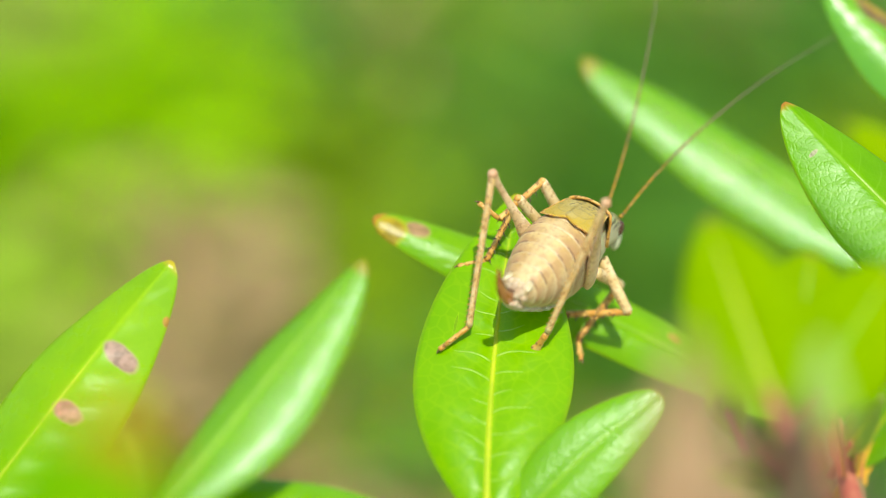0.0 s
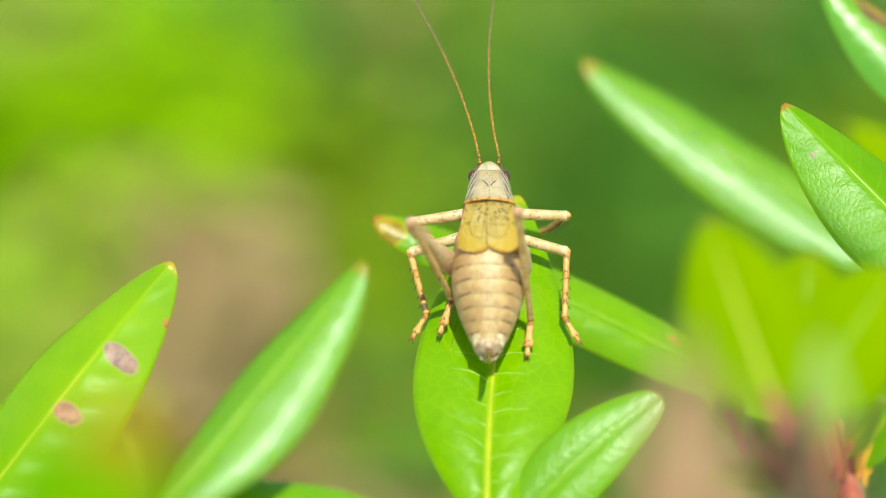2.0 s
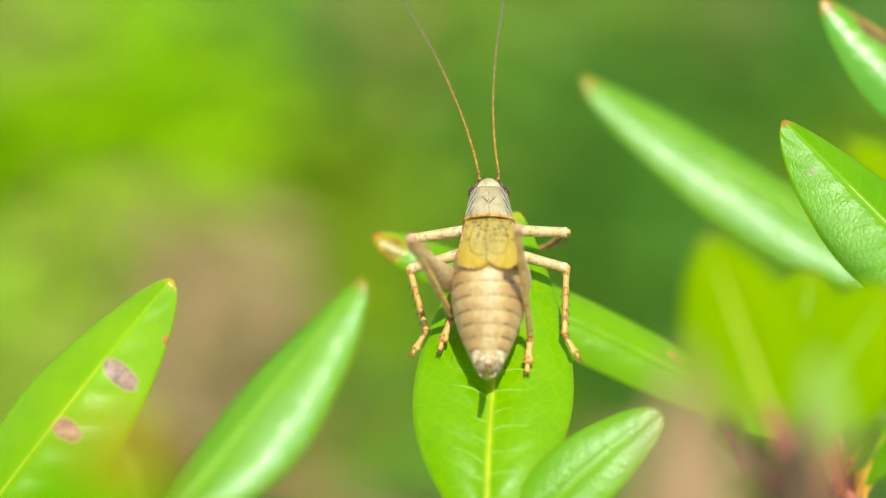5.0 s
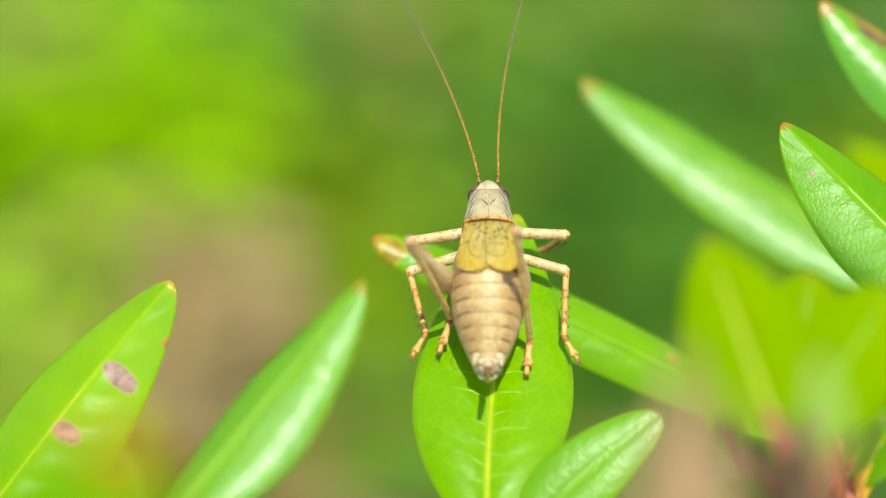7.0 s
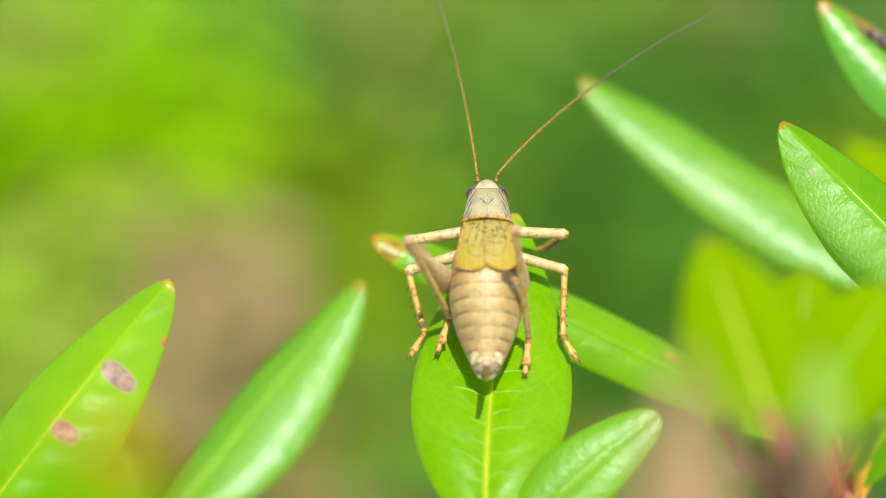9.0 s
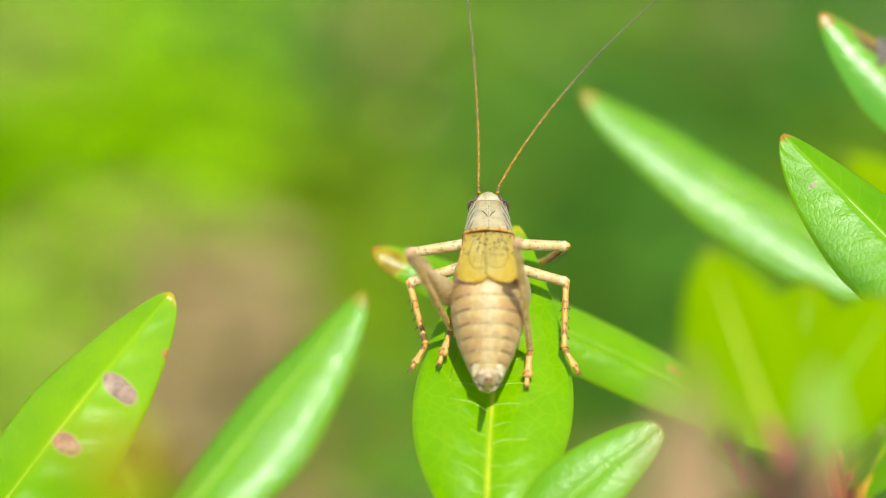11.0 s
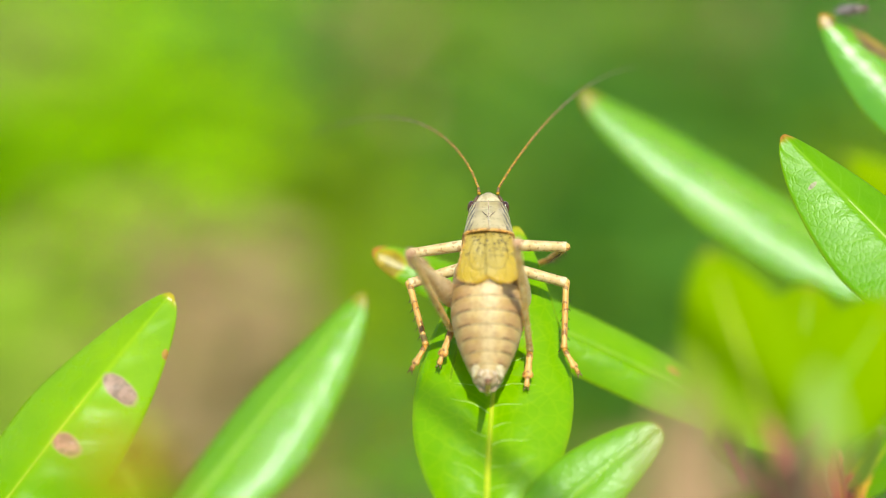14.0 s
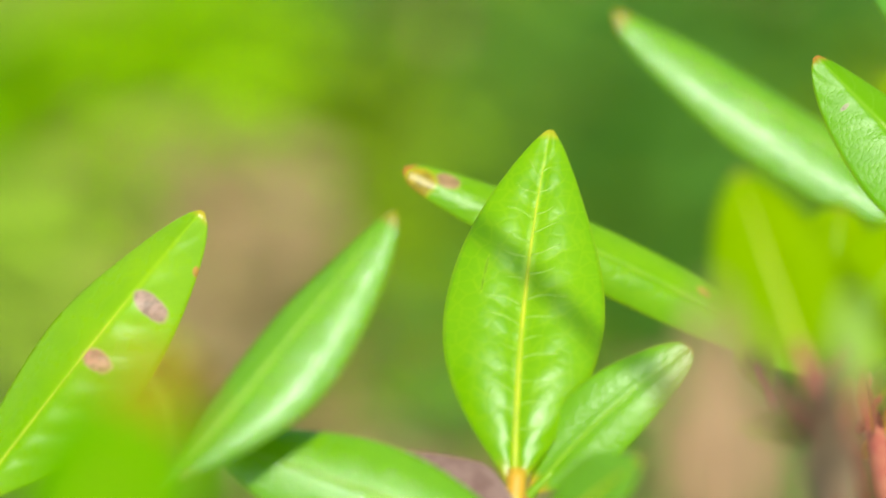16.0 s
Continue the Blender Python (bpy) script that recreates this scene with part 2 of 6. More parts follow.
def leaf(shoot, base, tip, face, width, material, label="", vee=0.25, roll=0.3, arch=0.02, ripple=0.04, blunt=1.0, twist=0.0, stalk=4.0, rib=None, foot=None, seed=1, name="leaf", bow=0.0, quilt=0.00005, veins=0, ribw=1.0, dip=0.0, curl=2.0, footw=1.0):
    """A leaf of a shoot from base to tip (world), its upper side turned to face (bush's axes). Width in millimetres."""
    length = (tip - base).length
    bm, surface = blade_bmesh(length, width * 0.001, vee, roll, arch, ripple, blunt, twist=twist, seed=seed, bow=bow, quilt=quilt, dip=dip, curl=curl)
    ob = part(name, bm, material, shoot, label)
    m = facing(base, tip - base, turn(face))
    ob.matrix_basis = Matrix.Translation(-shoot.location) @ m
    # midrib: a raised tapering cord under and in the groove
    bm = bmesh.new()
    pts = [surface(0, j / 30 * 0.985) + Vector((0, 0, -0.00012)) for j in range(31)]
    tube(bm, pts, [(0.00062 * (1 - j / 30) ** 0.8 + 0.00008) * (width / 16) ** 0.5 * ribw for j in range(31)], 8)
    part("midrib", bm, rib or RIB, ob)
    rng = random.Random(seed)
    for side in (-1, 1):
        for i in range(veins):
            v0 = (i + 0.8 + 0.2 * side + rng.uniform(-0.15, 0.15)) / (veins + 0.6) * 0.92
            reach, lift, sway = rng.uniform(0.22, 0.55), rng.uniform(0.03, 0.08), rng.uniform(0, 6.28)
            bm = bmesh.new()
            pts = []
            for j in range(9):
                u = 0.02 + reach * j / 8
                v = v0 + lift * u ** 1.2 + 0.006 * math.sin(9 * u + sway)
                pts.append(surface(side * u, min(0.98, v)) + Vector((0, 0, -0.00013 * (1 - 0.8 * j / 8))))
            tube(bm, pts, [0.00017 * (1 - 0.75 * j / 8) for j in range(9)], 6)
            part("side_vein", bm, VEIN, ob)
    if stalk:
        bm = bmesh.new()
        pts = [Vector((0, -0.001 * stalk * (1 - j / 8), -0.00025 - 0.0006 * (1 - j / 8) ** 2)) + Vector((0, 0.0035 * (j / 8), -dip * length * (1 - 0.4 * j / 8))) for j in range(9)]
        tube(bm, pts, [0.0011 * footw * (width / 16) ** 0.5 * (1 - 0.35 * j / 8) for j in range(9)], 10)
        part("petiole", bm, foot or FOOT, ob)
    return ob


PALE = (0.36, 0.58, 0.006)
TAN = (0.52, 0.33, 0.25)
PINK = (0.70, 0.30, 0.24)
RIB = plain("midrib_yellow", (0.44, 0.58, 0.008), (0.56, 0.64, 0.015), 300, 0.4, thru=0.25)
VEIN = plain("side_vein_pale", (0.28, 0.52, 0.02), (0.38, 0.60, 0.08), 900, 0.35, thru=0.25)
RIB_PALE = plain("midrib_pale", (0.40, 0.56, 0.10), (0.52, 0.64, 0.18), 300, 0.4, thru=0.25)
RIB_GREEN = plain("midrib_green", (0.22, 0.47, 0.008), (0.28, 0.52, 0.012), 300, 0.4, thru=0.25)
FOOT = plain("petiole_orange", (0.72, 0.40, 0.03), (0.62, 0.45, 0.03), 250, 0.4, thru=0.2)
RED = plain("petiole_red", (0.42, 0.09, 0.06), (0.52, 0.18, 0.10), 250, 0.4, thru=0.15)
TWIG = plain("twig_green_brown", (0.22, 0.16, 0.06), (0.30, 0.22, 0.09), 250, 0.6)
BARK = plain("bark_brown", (0.16, 0.09, 0.05), (0.28, 0.17, 0.10), 180, 0.8, 0.6, 0.0004)
LEAF_MAIN = leaf_material("leaf_bright", (0.185, 0.43, 0.0003), PALE, ((0.22, 0.58, 0.012, 0.05, (0.27, 0.52, 0.01)),), 0.07, 0.34, tip=(0.55, 0.52, 0.03), quilt=0.20, lines=0.22, spec=0.03, webs=0.2, wax=0.019)
LEAF_SPOTTED = leaf_material("leaf_spotted", (0.235, 0.475, 0.0004), PALE, ((0.70, 0.715, 0.18, 0.027, TAN), (0.61, 0.515, 0.12, 0.027, PINK), (0.97, 0.86, 0.05, 0.012, (0.60, 0.30, 0.06))), 0.03, 0.28, tip=(0.6, 0.45, 0.03), quilt=0.06, lines=0.15, spec=0.05, wax=0.026)
LEAF_GLOSSY = leaf_material("leaf_glossy", (0.165, 0.42, 0.0003), PALE, (), 0.20, 0.25, tip=(0.36, 0.33, 0.012), quilt=0.10, lines=0.10, rib=0.15, spec=0.02, wax=0.055, mesh=2400.0, tipped=0.94)
LEAF_SMALL = leaf_material("leaf_small", (0.17, 0.42, 0.001), PALE, (), 0.14, 0.36, tip=(0.36, 0.36, 0.05), quilt=0.04, lines=0.12, rib=0.3, spec=0.03, wax=0.036, mesh=1500.0)
LEAF_NETTED = leaf_material("leaf_netted", (0.14, 0.38, 0.0003), (0.25, 0.49, 0.03), ((0.30, 0.80, 0.06, 0.007, (0.40, 0.36, 0.18)),), 0.07, 0.33, tip=(0.58, 0.22, 0.05), quilt=0.18, lines=0.35, spec=0.02, wax=0.010, mesh=1350.0, ribs=12, webs=0.12)
LEAF_BROWNED = leaf_material("leaf_browned", (0.18, 0.42, 0.001), PALE, ((0.66, 0.905, 0.22, 0.026, (0.50, 0.30, 0.14)), (0.30, 0.955, 0.5, 0.03, (0.50, 0.36, 0.02)), (0.72, 0.32, 0.08, 0.018, (0.6, 0.45, 0.06))), 0.15, 0.36, tip=(0.55, 0.25, 0.03), foot=(0.20, 0.42, 0.01), quilt=0.15, lines=0.15, rib=0.3, spec=0.05, tipped=0.960, wax=0.022)
LEAF_BLIGHTED = leaf_material("leaf_blighted", (0.13, 0.40, 0.005), PALE, ((0.78, 0.74, 0.14, 0.10, (0.28, 0.15, 0.06)), (0.45, 0.94, 0.25, 0.022, (0.40, 0.22, 0.06)), (0.72, 0.52, 0.10, 0.03, (0.50, 0.34, 0.05)), (0.94, 0.80, 0.12, 0.14, (0.52, 0.30, 0.03))), 0.12, 0.36, tip=(0.58, 0.30, 0.03), quilt=0.2, lines=0.15, spec=0.05, wax=0.06, mesh=1300.0, tipped=0.935)
LEAF_YELLOW = leaf_material("leaf_yellowing", (0.205, 0.37, 0.0003), (0.34, 0.47, 0.001), (), 0.3, 0.55, tip=(0.40, 0.30, 0.06), foot=(0.26, 0.44, 0.002), quilt=0.2, spec=0.02, wax=0.0)
LEAF_PALE = leaf_material("leaf_pale", (0.27, 0.44, 0.05), (0.42, 0.55, 0.10), (), 0.2, 0.5, tip=(0.40, 0.30, 0.12), quilt=0.1, spec=0.2)
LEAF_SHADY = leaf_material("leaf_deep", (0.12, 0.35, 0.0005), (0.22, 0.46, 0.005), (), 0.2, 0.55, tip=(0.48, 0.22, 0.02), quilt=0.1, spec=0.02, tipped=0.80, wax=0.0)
MAUVE = plain("leaf_withered_mauve", (0.30, 0.20, 0.12), (0.38, 0.26, 0.15), 160, 0.7, 0.5, 0.0003, 0.2)
DEAD = plain("leaf_dead_tan", (0.36, 0.22, 0.10), (0.46, 0.30, 0.15), 120, 0.7, 0.5, 0.0003, 0.3)
DRY = plain("leaf_dry_purple_brown", (0.17, 0.09, 0.07), (0.27, 0.17, 0.14), 300, 0.7, 0.6, 0.0003, 0.1)

# The shoot that carries the insect
shoot_main = tagged(empty("azalea_shoot", at(4.53, -43.30, -6)), "leafy azalea shoot with glossy bright green leaves", "shrub", "azalea shoots")
MAIN_BASE, MAIN_FACE = at(4.91, -35.65, -13), (0.02, 0.53, -0.85)
main_leaf = leaf(shoot_main, MAIN_BASE, at(8.35, 4.02, 12), MAIN_FACE, 18.2, LEAF_MAIN, "broad bright green leaf with a yellow midrib", 0.28, 0.36, 0.015, 0.04, stalk=6, seed=3, bow=-0.023, quilt=0.00004, veins=15, ribw=0.72, dip=0.035, footw=1.35)
leaf(shoot_main, at(6.63, -35.33, -9), at(24.49, -18.56, -7.2), (-0.1, 0.30, -0.94), 8.6, LEAF_SMALL, "small glossy green leaf with blunt tip", 0.22, 0.28, -0.02, 0.04, 0.62, stalk=3, seed=5, rib=RIB_GREEN, foot=RIB_GREEN, bow=-0.03, quilt=0.00001, ribw=0.7)
leaf(shoot_main, at(6.12, -41.39, -24), at(-29.59, -29.59, -20), (0.0, 0.45, -0.9), 12.5, LEAF_GLOSSY, "low glossy green leaf partly shaded", 0.0, 0.3, -0.02, 0.04, 0.8, seed=8, rib=RIB_GREEN)
leaf(shoot_main, at(6.76, -39.0, -14), at(-7.8, -30.9, -13), (0.1, 0.75, -0.6), 4.6, DRY, "withered purple-brown leaf", 0.3, -0.3, -0.03, 0.2, seed=9, rib=DRY, foot=DRY, name="dry_leaf")
leaf(shoot_main, at(7.40, -40.43, -30), at(19.20, -31.19, -38), (0.0, 0.6, -0.8), 9, LEAF_GLOSSY, "", 0.2, 0.2, 0.0, 0.04, seed=10)

# The shoot with the spotted leaf
shoot_left = tagged(empty("azalea_shoot", at(-46.17, -47.13, -4)), "leafy azalea shoot with a spotted leaf", "shrub", "azalea shoots")
leaf(shoot_left, at(-57.60, -37.60, -8.5), at(-30.61, -3.51, -1), (-0.30, 0.27, -0.90), 14.4, LEAF_SPOTTED, "bright green leaf with tan and pink spots", -0.32, 0.12, 0.01, 0.05, 0.8, seed=11, bow=-0.015, ribw=0.42, quilt=0.00006)
leaf(shoot_left, at(-34.31, -34.69, -30), at(-8.99, -3.32, -18), (-0.42, 0.64, -0.82), 11.6, LEAF_GLOSSY, "long glossy green leaf with rolled edges", -0.22, 0.30, 0.0, 0.06, 0.80, seed=12, rib=RIB_GREEN, foot=RIB_GREEN, quilt=0.00004, curl=4.0)
leaf(shoot_left, at(-46.5, -50.0, -150), at(-34.6, -20.2, -132), (0.25, 0.2, -0.95), 12.5, LEAF_SHADY, "green leaf with a rusty tip, close to the lens", 0.1, 0.2, 0.0, 0.03, 0.8, seed=13, stalk=3)

# The shoot with the netted leaf
shoot_right = tagged(empty("azalea_shoot", at(49.49, -42.03, -20)), "leafy azalea shoot with red petioles", "shrub", "azalea shoots")
leaf(shoot_right, at(62.0, -9.40, -7), at(38.33, 14.35, 4), (0.24, 0.54, -0.9), 13.5, LEAF_NETTED, "glossy netted green leaf with pale midrib", -0.35, 0.08, 0.02, 0.03, 0.85, seed=21, bow=0.02, rib=RIB_PALE, ribw=0.42, quilt=0.00007)
leaf(shoot_right, at(38.1, -22.0, -56), at(29.8, 1.2, -50), (-0.15, 0.35, -0.9), 12.0, LEAF_YELLOW, "yellowish green leaf with a browned tip, close to the lens", 0.22, 0.25, 0.02, 0.05, 0.85, seed=22, rib=RIB, stalk=3, ribw=0.8, foot=RED)
leaf(shoot_right, at(39.9, -21.2, -52), at(50.8, -4.5, -44), (0.25, 0.4, -0.88), 12.0, LEAF_YELLOW, "", 0.15, 0.25, 0.02, 0.05, 0.7, seed=28, rib=RIB_GREEN, stalk=3, foot=RED)
leaf(shoot_right, at(39.4, -21.0, -40), at(41.5, -2.6, -34), (0.1, 0.35, -0.92), 12.0, LEAF_YELLOW, "", 0.15, 0.25, 0.02, 0.05, 0.7, seed=21, rib=RIB_GREEN, stalk=3, foot=RED)
leaf(shoot_right, at(44.0, -25.0, -92), at(42.6, -12.5, -86), (0.0, 0.5, -0.86), 3.0, LEAF_PALE, "pale green leaf close to the lens", 0.2, 0.25, 0.02, 0.05, 0.8, seed=29, rib=RIB_GREEN, stalk=3, foot=RED)
leaf(shoot_right, at(33.6, -23.8, -22), at(30.2, -16.0, -20), (-0.2, 0.4, -0.9), 3.6, LEAF_YELLOW, "", 0.25, 0.25, 0.02, 0.05, 0.8, seed=38, rib=RIB, stalk=3, foot=RED)
leaf(shoot_right, at(39.0, -27.2, -40), at(30.6, -27.6, -46), (0.0, 0.7, -0.7), 5.2, LEAF_YELLOW, "", 0.2, 0.2, 0.0, 0.05, seed=25, rib=RIB, foot=RED)
leaf(shoot_right, at(45.9, -27.6, -9), at(52.5, -17.0, -13), (-0.25, 0.4, -0.9), 5.6, LEAF_GLOSSY, "young green leaf with an orange foot", 0.25, 0.2, 0.0, 0.04, 0.8, seed=35, rib=RIB, foot=FOOT)
leaf(shoot_right, at(44.8, -26.0, -11), at(49.6, -19.2, -20), (-0.1, 0.4, -0.9), 3.6, LEAF_PALE, "", 0.2, 0.2, 0.0, 0.04, seed=24, rib=RIB, foot=RED)
leaf(shoot_right, at(45.2, -28.2, -12), at(44.3, -20.6, -15), (-0.6, 0.4, -0.7), 2.2, RED, "narrow red bud scale with an orange edge", 0.5, 0.1, 0.02, 0.1, seed=23, rib=FOOT, stalk=0, name="bud_scale")
leaf(shoot_right, at(47.2, -29.0, -10), at(47.9, -22.6, -11), (0.3, 0.4, -0.86), 2.4, FOOT, "", 0.4, 0.1, 0.02, 0.1, seed=39, rib=RED, stalk=0, name="bud_scale")
leaf(shoot_right, at(24.5, -45.5, -128), at(27.2, -12.0, -114), (0.15, 0.4, -0.9), 3.6, DEAD, "dead pinkish tan leaf hanging before the shoot", 0.3, 0.1, 0.03, 0.15, 0.7, seed=26, rib=DEAD, foot=DEAD, name="dead_leaf")
leaf(shoot_right, at(31.0, -46.5, -132), at(30.8, -17.5, -120), (-0.1, 0.4, -0.9), 3.2, DEAD, "", 0.3, 0.1, 0.03, 0.15, seed=37, rib=DEAD, foot=DEAD, name="dead_leaf")
leaf(shoot_right, at(39.6, -40.0, -70), at(42.0, -16.0, -84), (0.1, 0.4, -0.9), 5.0, MAUVE, "withered mauve leaf", 0.3, 0.1, 0.03, 0.2, seed=27, rib=MAUVE, foot=MAUVE, name="dead_leaf")
leaf(shoot_right, at(43.4, -39.0, -52), at(39.4, -21.0, -60), (0.1, 0.5, -0.85), 4.2, MAUVE, "", 0.3, 0.1, 0.03, 0.2, seed=36, rib=MAUVE, foot=MAUVE, name="dead_leaf")
# the long leaf that passes behind the broad one
leaf(shoot_right, at(40.5, -21.6, 22), at(-8.04, 1.34, 16), (0.12, 0.52, -0.9), 8.3, LEAF_BROWNED, "green leaf with browned tip, behind the broad one", 0.0, 0.38, -0.04, 0.03, 0.50, seed=7, rib=RIB_GREEN, stalk=3, quilt=0.00002)


def stalk_part(name, pts, radii, material, parent, label=""):
    bm = bmesh.new()
    tube(bm, [p - parent.location for p in pts], radii, 10)
    return part(name, bm, material, parent, label)


stalk_part("stem", [at(49.49, -42.03, -20), at(46.94, -34.38, -14), at(45.47, -27.36, -9), at(44.52, -21.62, -6)], [0.0017, 0.0014, 0.0011, 0.0006], RED, shoot_right, "red stem")
stalk_part("stem", [at(42.47, -40.75, -40), at(39.6, -30.5, -42), at(36.6, -25.8, -44), at(34.4, -22.6, -44)], [0.0009, 0.0008, 0.0007, 0.0006], RED, shoot_right)
stalk_part("stem", [at(42.0, -39.5, -30), at(40.2, -30.5, -27), at(38.8, -27.6, -46), at(38.1, -24.6, -55)], [0.0009, 0.0008, 0.0007, 0.0006], RED, shoot_right)
stalk_part("stem", [at(45.66, -39.48, -30), at(43.4, -29.8, -36), at(42.6, -29.5, -66), at(44.0, -25.4, -90)], [0.0009, 0.0008, 0.0007, 0.0006], RED, shoot_right)
stalk_part("stem", [at(4.53, -43.30, -6), at(4.72, -39.48, -9), at(4.91, -35.97, -12)], [0.0022, 0.0019, 0.0014], RED, shoot_main)
for shoot, twig_path in (
    (shoot_right, ((49.49, -42.03, -20), (38, -50, -70), (29, -50, -110), (24.5, -47.0, -126))),
    (shoot_right, ((29, -50, -110), (30.5, -49, -122), (31.0, -47.5, -130))),
    (shoot_right, ((49.49, -42.03, -20), (45.5, -43, -48), (40.5, -42, -64), (39.6, -40.5, -70))),
    (shoot_right, ((45.5, -43, -48), (44.2, -41, -50), (43.4, -39.4, -52))),
    (shoot_right, ((49.49, -42.03, -20), (48, -38, 2), (45, -29, 18), (42.6, -22.8, 22))),
    (shoot_right, ((46.94, -34.38, -14), (46.6, -31, -11), (46.3, -28.6, -9.5))),
    (shoot_left, ((-46.17, -47.13, -4), (-49, -58, -70), (-52, -58, -130), (-49.6, -51.6, -150))),
):
    stalk_part("twig", [at(*q) for q in twig_path], [0.0014, 0.0012, 0.0011, 0.0009][: len(twig_path)], TWIG, shoot)
stalk_part("stem", [at(-46.17, -47.13, -4), at(-45.54, -40.75, 0), at(-42.35, -35.65, 8)], [0.0022, 0.0019, 0.0014], RED, shoot_left)



def branch(shoot, start, foot, sway):
    """A woody branch from the ground up to a shoot."""
    pts = []
    for j in range(9):
        f = j / 8
        p = Vector(foot).lerp(start, f)
        pts.append(p + Vector((sway * math.sin(3.0 * f) * (1 - f), 0.4 * sway * math.sin(5 * f) * (1 - f), 0)))
    stalk_part("branch", pts, [0.0062 - 0.0040 * j / 8 for j in range(9)], BARK, shoot, "grey-brown woody branch")


branch(shoot_main, at(4.53, -43.30, -6), (0.03, 0.06, -0.03), 0.02)
branch(shoot_left, at(-46.17, -47.13, -4), (-0.02, 0.07, -0.03), -0.02)
branch(shoot_right, at(49.49, -42.03, -20), (0.08, 0.05, -0.03), 0.02)
# The shoot behind
shoot_back = tagged(empty("azalea_shoot", at(64.80, -16.52, 60)), "leafy azalea shoot behind with glossy leaves", "shrub", "azalea shoots")
leaf(shoot_back, at(58.42, -7.33, 37), at(15.56, 19.45, 47), (0.31, 0.72, -0.81), 13.2, LEAF_GLOSSY, "long glossy green leaf with brown tip", -0.22, 0.30, 0.0, 0.06, 0.68, seed=31, rib=RIB_GREEN, quilt=0.00004, curl=4.0)
leaf(shoot_back, at(60.97, 10.91, 19), at(42.67, 28.00, 27), (0.08, 0.42, -0.9), 9.4, LEAF_BLIGHTED, "green leaf with brown blighted patches", 0.0, 0.42, 0.02, 0.04, 0.85, seed=32, rib=RIB_GREEN)
leaf(shoot_back, at(62.24, 1.34, 70), at(45.66, 12.18, 85), (0.1, 0.5, -0.85), 12, LEAF_YELLOW, "", 0.1, 0.25, 0.02, 0.04, seed=33)
branch(shoot_back, at(64.80, -16.52, 60), (0.10, 0.10, -0.03), 0.01)
stalk_part("stem", [at(64.80, -16.52, 60), at(61.61, -12.69, 48), at(58.42, -7.59, 40)], [0.002, 0.0017, 0.0012], RED, shoot_back)

# ---- the bush cricket ----
def tergite_material():
    """Straw back plates: a pale middle, soft brown cross bands before each hind rim, dark dashes on the flanks."""
    k = Nodes("cricket_back")
    u, v = k.uv()
    grain, blotch, fine = k.noise(900, 3), k.noise(380, 3), k.noise(1900, 3)
    top = k.math("ABSOLUTE", k.math("SUBTRACT", u, 0.25))
    top = k.math("ADD", top, k.math("MULTIPLY", k.math("SUBTRACT", blotch, 0.5), 0.04))
    colour = k.mix(k.ramp(blotch, 0.32, 0.68), (0.44, 0.28, 0.085), (0.62, 0.45, 0.19))
    # pale stripe down the middle and another beside a broad brownish flank
    colour = k.mix(k.ramp(top, 0.02, 0.06, 0.55, 0.0), colour, (0.60, 0.46, 0.24))
    flank = k.math("MULTIPLY", k.ramp(top, 0.085, 0.115), k.ramp(top, 0.17, 0.14))
    colour = k.mix(k.math("MULTIPLY", flank, 0.5), colour, (0.42, 0.25, 0.10))
    colour = k.mix(k.ramp(top, 0.15, 0.22, 0.0, 0.65), colour, (0.52, 0.40, 0.23))
    colour = k.mix(k.math("MULTIPLY", k.ramp(fine, 0.48, 0.64), 0.5), colour, (0.36, 0.21, 0.09))
    # cross band, and the pale rim behind it
    band = k.math("MULTIPLY", k.ramp(v, 0.25, 0.75), k.ramp(v, 0.96, 0.84))
    band = k.math("MULTIPLY", band, k.ramp(k.noise(520, 2), 0.35, 0.65, 0.35, 0.75))
    colour = k.mix(k.math("MULTIPLY", band, k.ramp(top, 0.0, 0.09, 0.25, 1.0)), colour, (0.40, 0.23, 0.10))
    colour = k.mix(k.math("MULTIPLY", k.ramp(v, 0.88, 0.94), 0.5), colour, (0.62, 0.48, 0.27))
    dash = k.math("MULTIPLY", k.ramp(v, 0.80, 0.84), k.ramp(v, 0.95, 0.91))
    dash = k.math("MULTIPLY", dash, k.math("MULTIPLY", k.ramp(top, 0.080, 0.092), k.ramp(top, 0.190, 0.175)))
    dash = k.math("MULTIPLY", dash, k.ramp(k.noise(430, 1), 0.36, 0.44))
    colour = k.mix(k.math("MULTIPLY", dash, 0.75), colour, (0.13, 0.055, 0.025))
    low = k.math("ABSOLUTE", k.math("SUBTRACT", u, 0.75))
    low = k.math("ADD", low, k.math("MULTIPLY", k.math("SUBTRACT", k.noise(700, 3), 0.5), 0.12))
    colour = k.mix(k.ramp(low, 0.16, 0.08, 0.0, 0.75), colour, (0.56, 0.52, 0.34))
    # each ring's front groove is darkened in the colour
    colour = k.mix(k.ramp(v, 0.10, 0.02, 0.0, 0.45), colour, (0.26, 0.15, 0.07))
    relief = k.math("ADD", k.math("MULTIPLY", grain, 0.6), k.math("MULTIPLY", blotch, 0.6))
    return k.finish(colour, 0.46, k.bump(relief, 0.8, 0.00030), 0.0, None, 0.55, 0.0, 0.1)


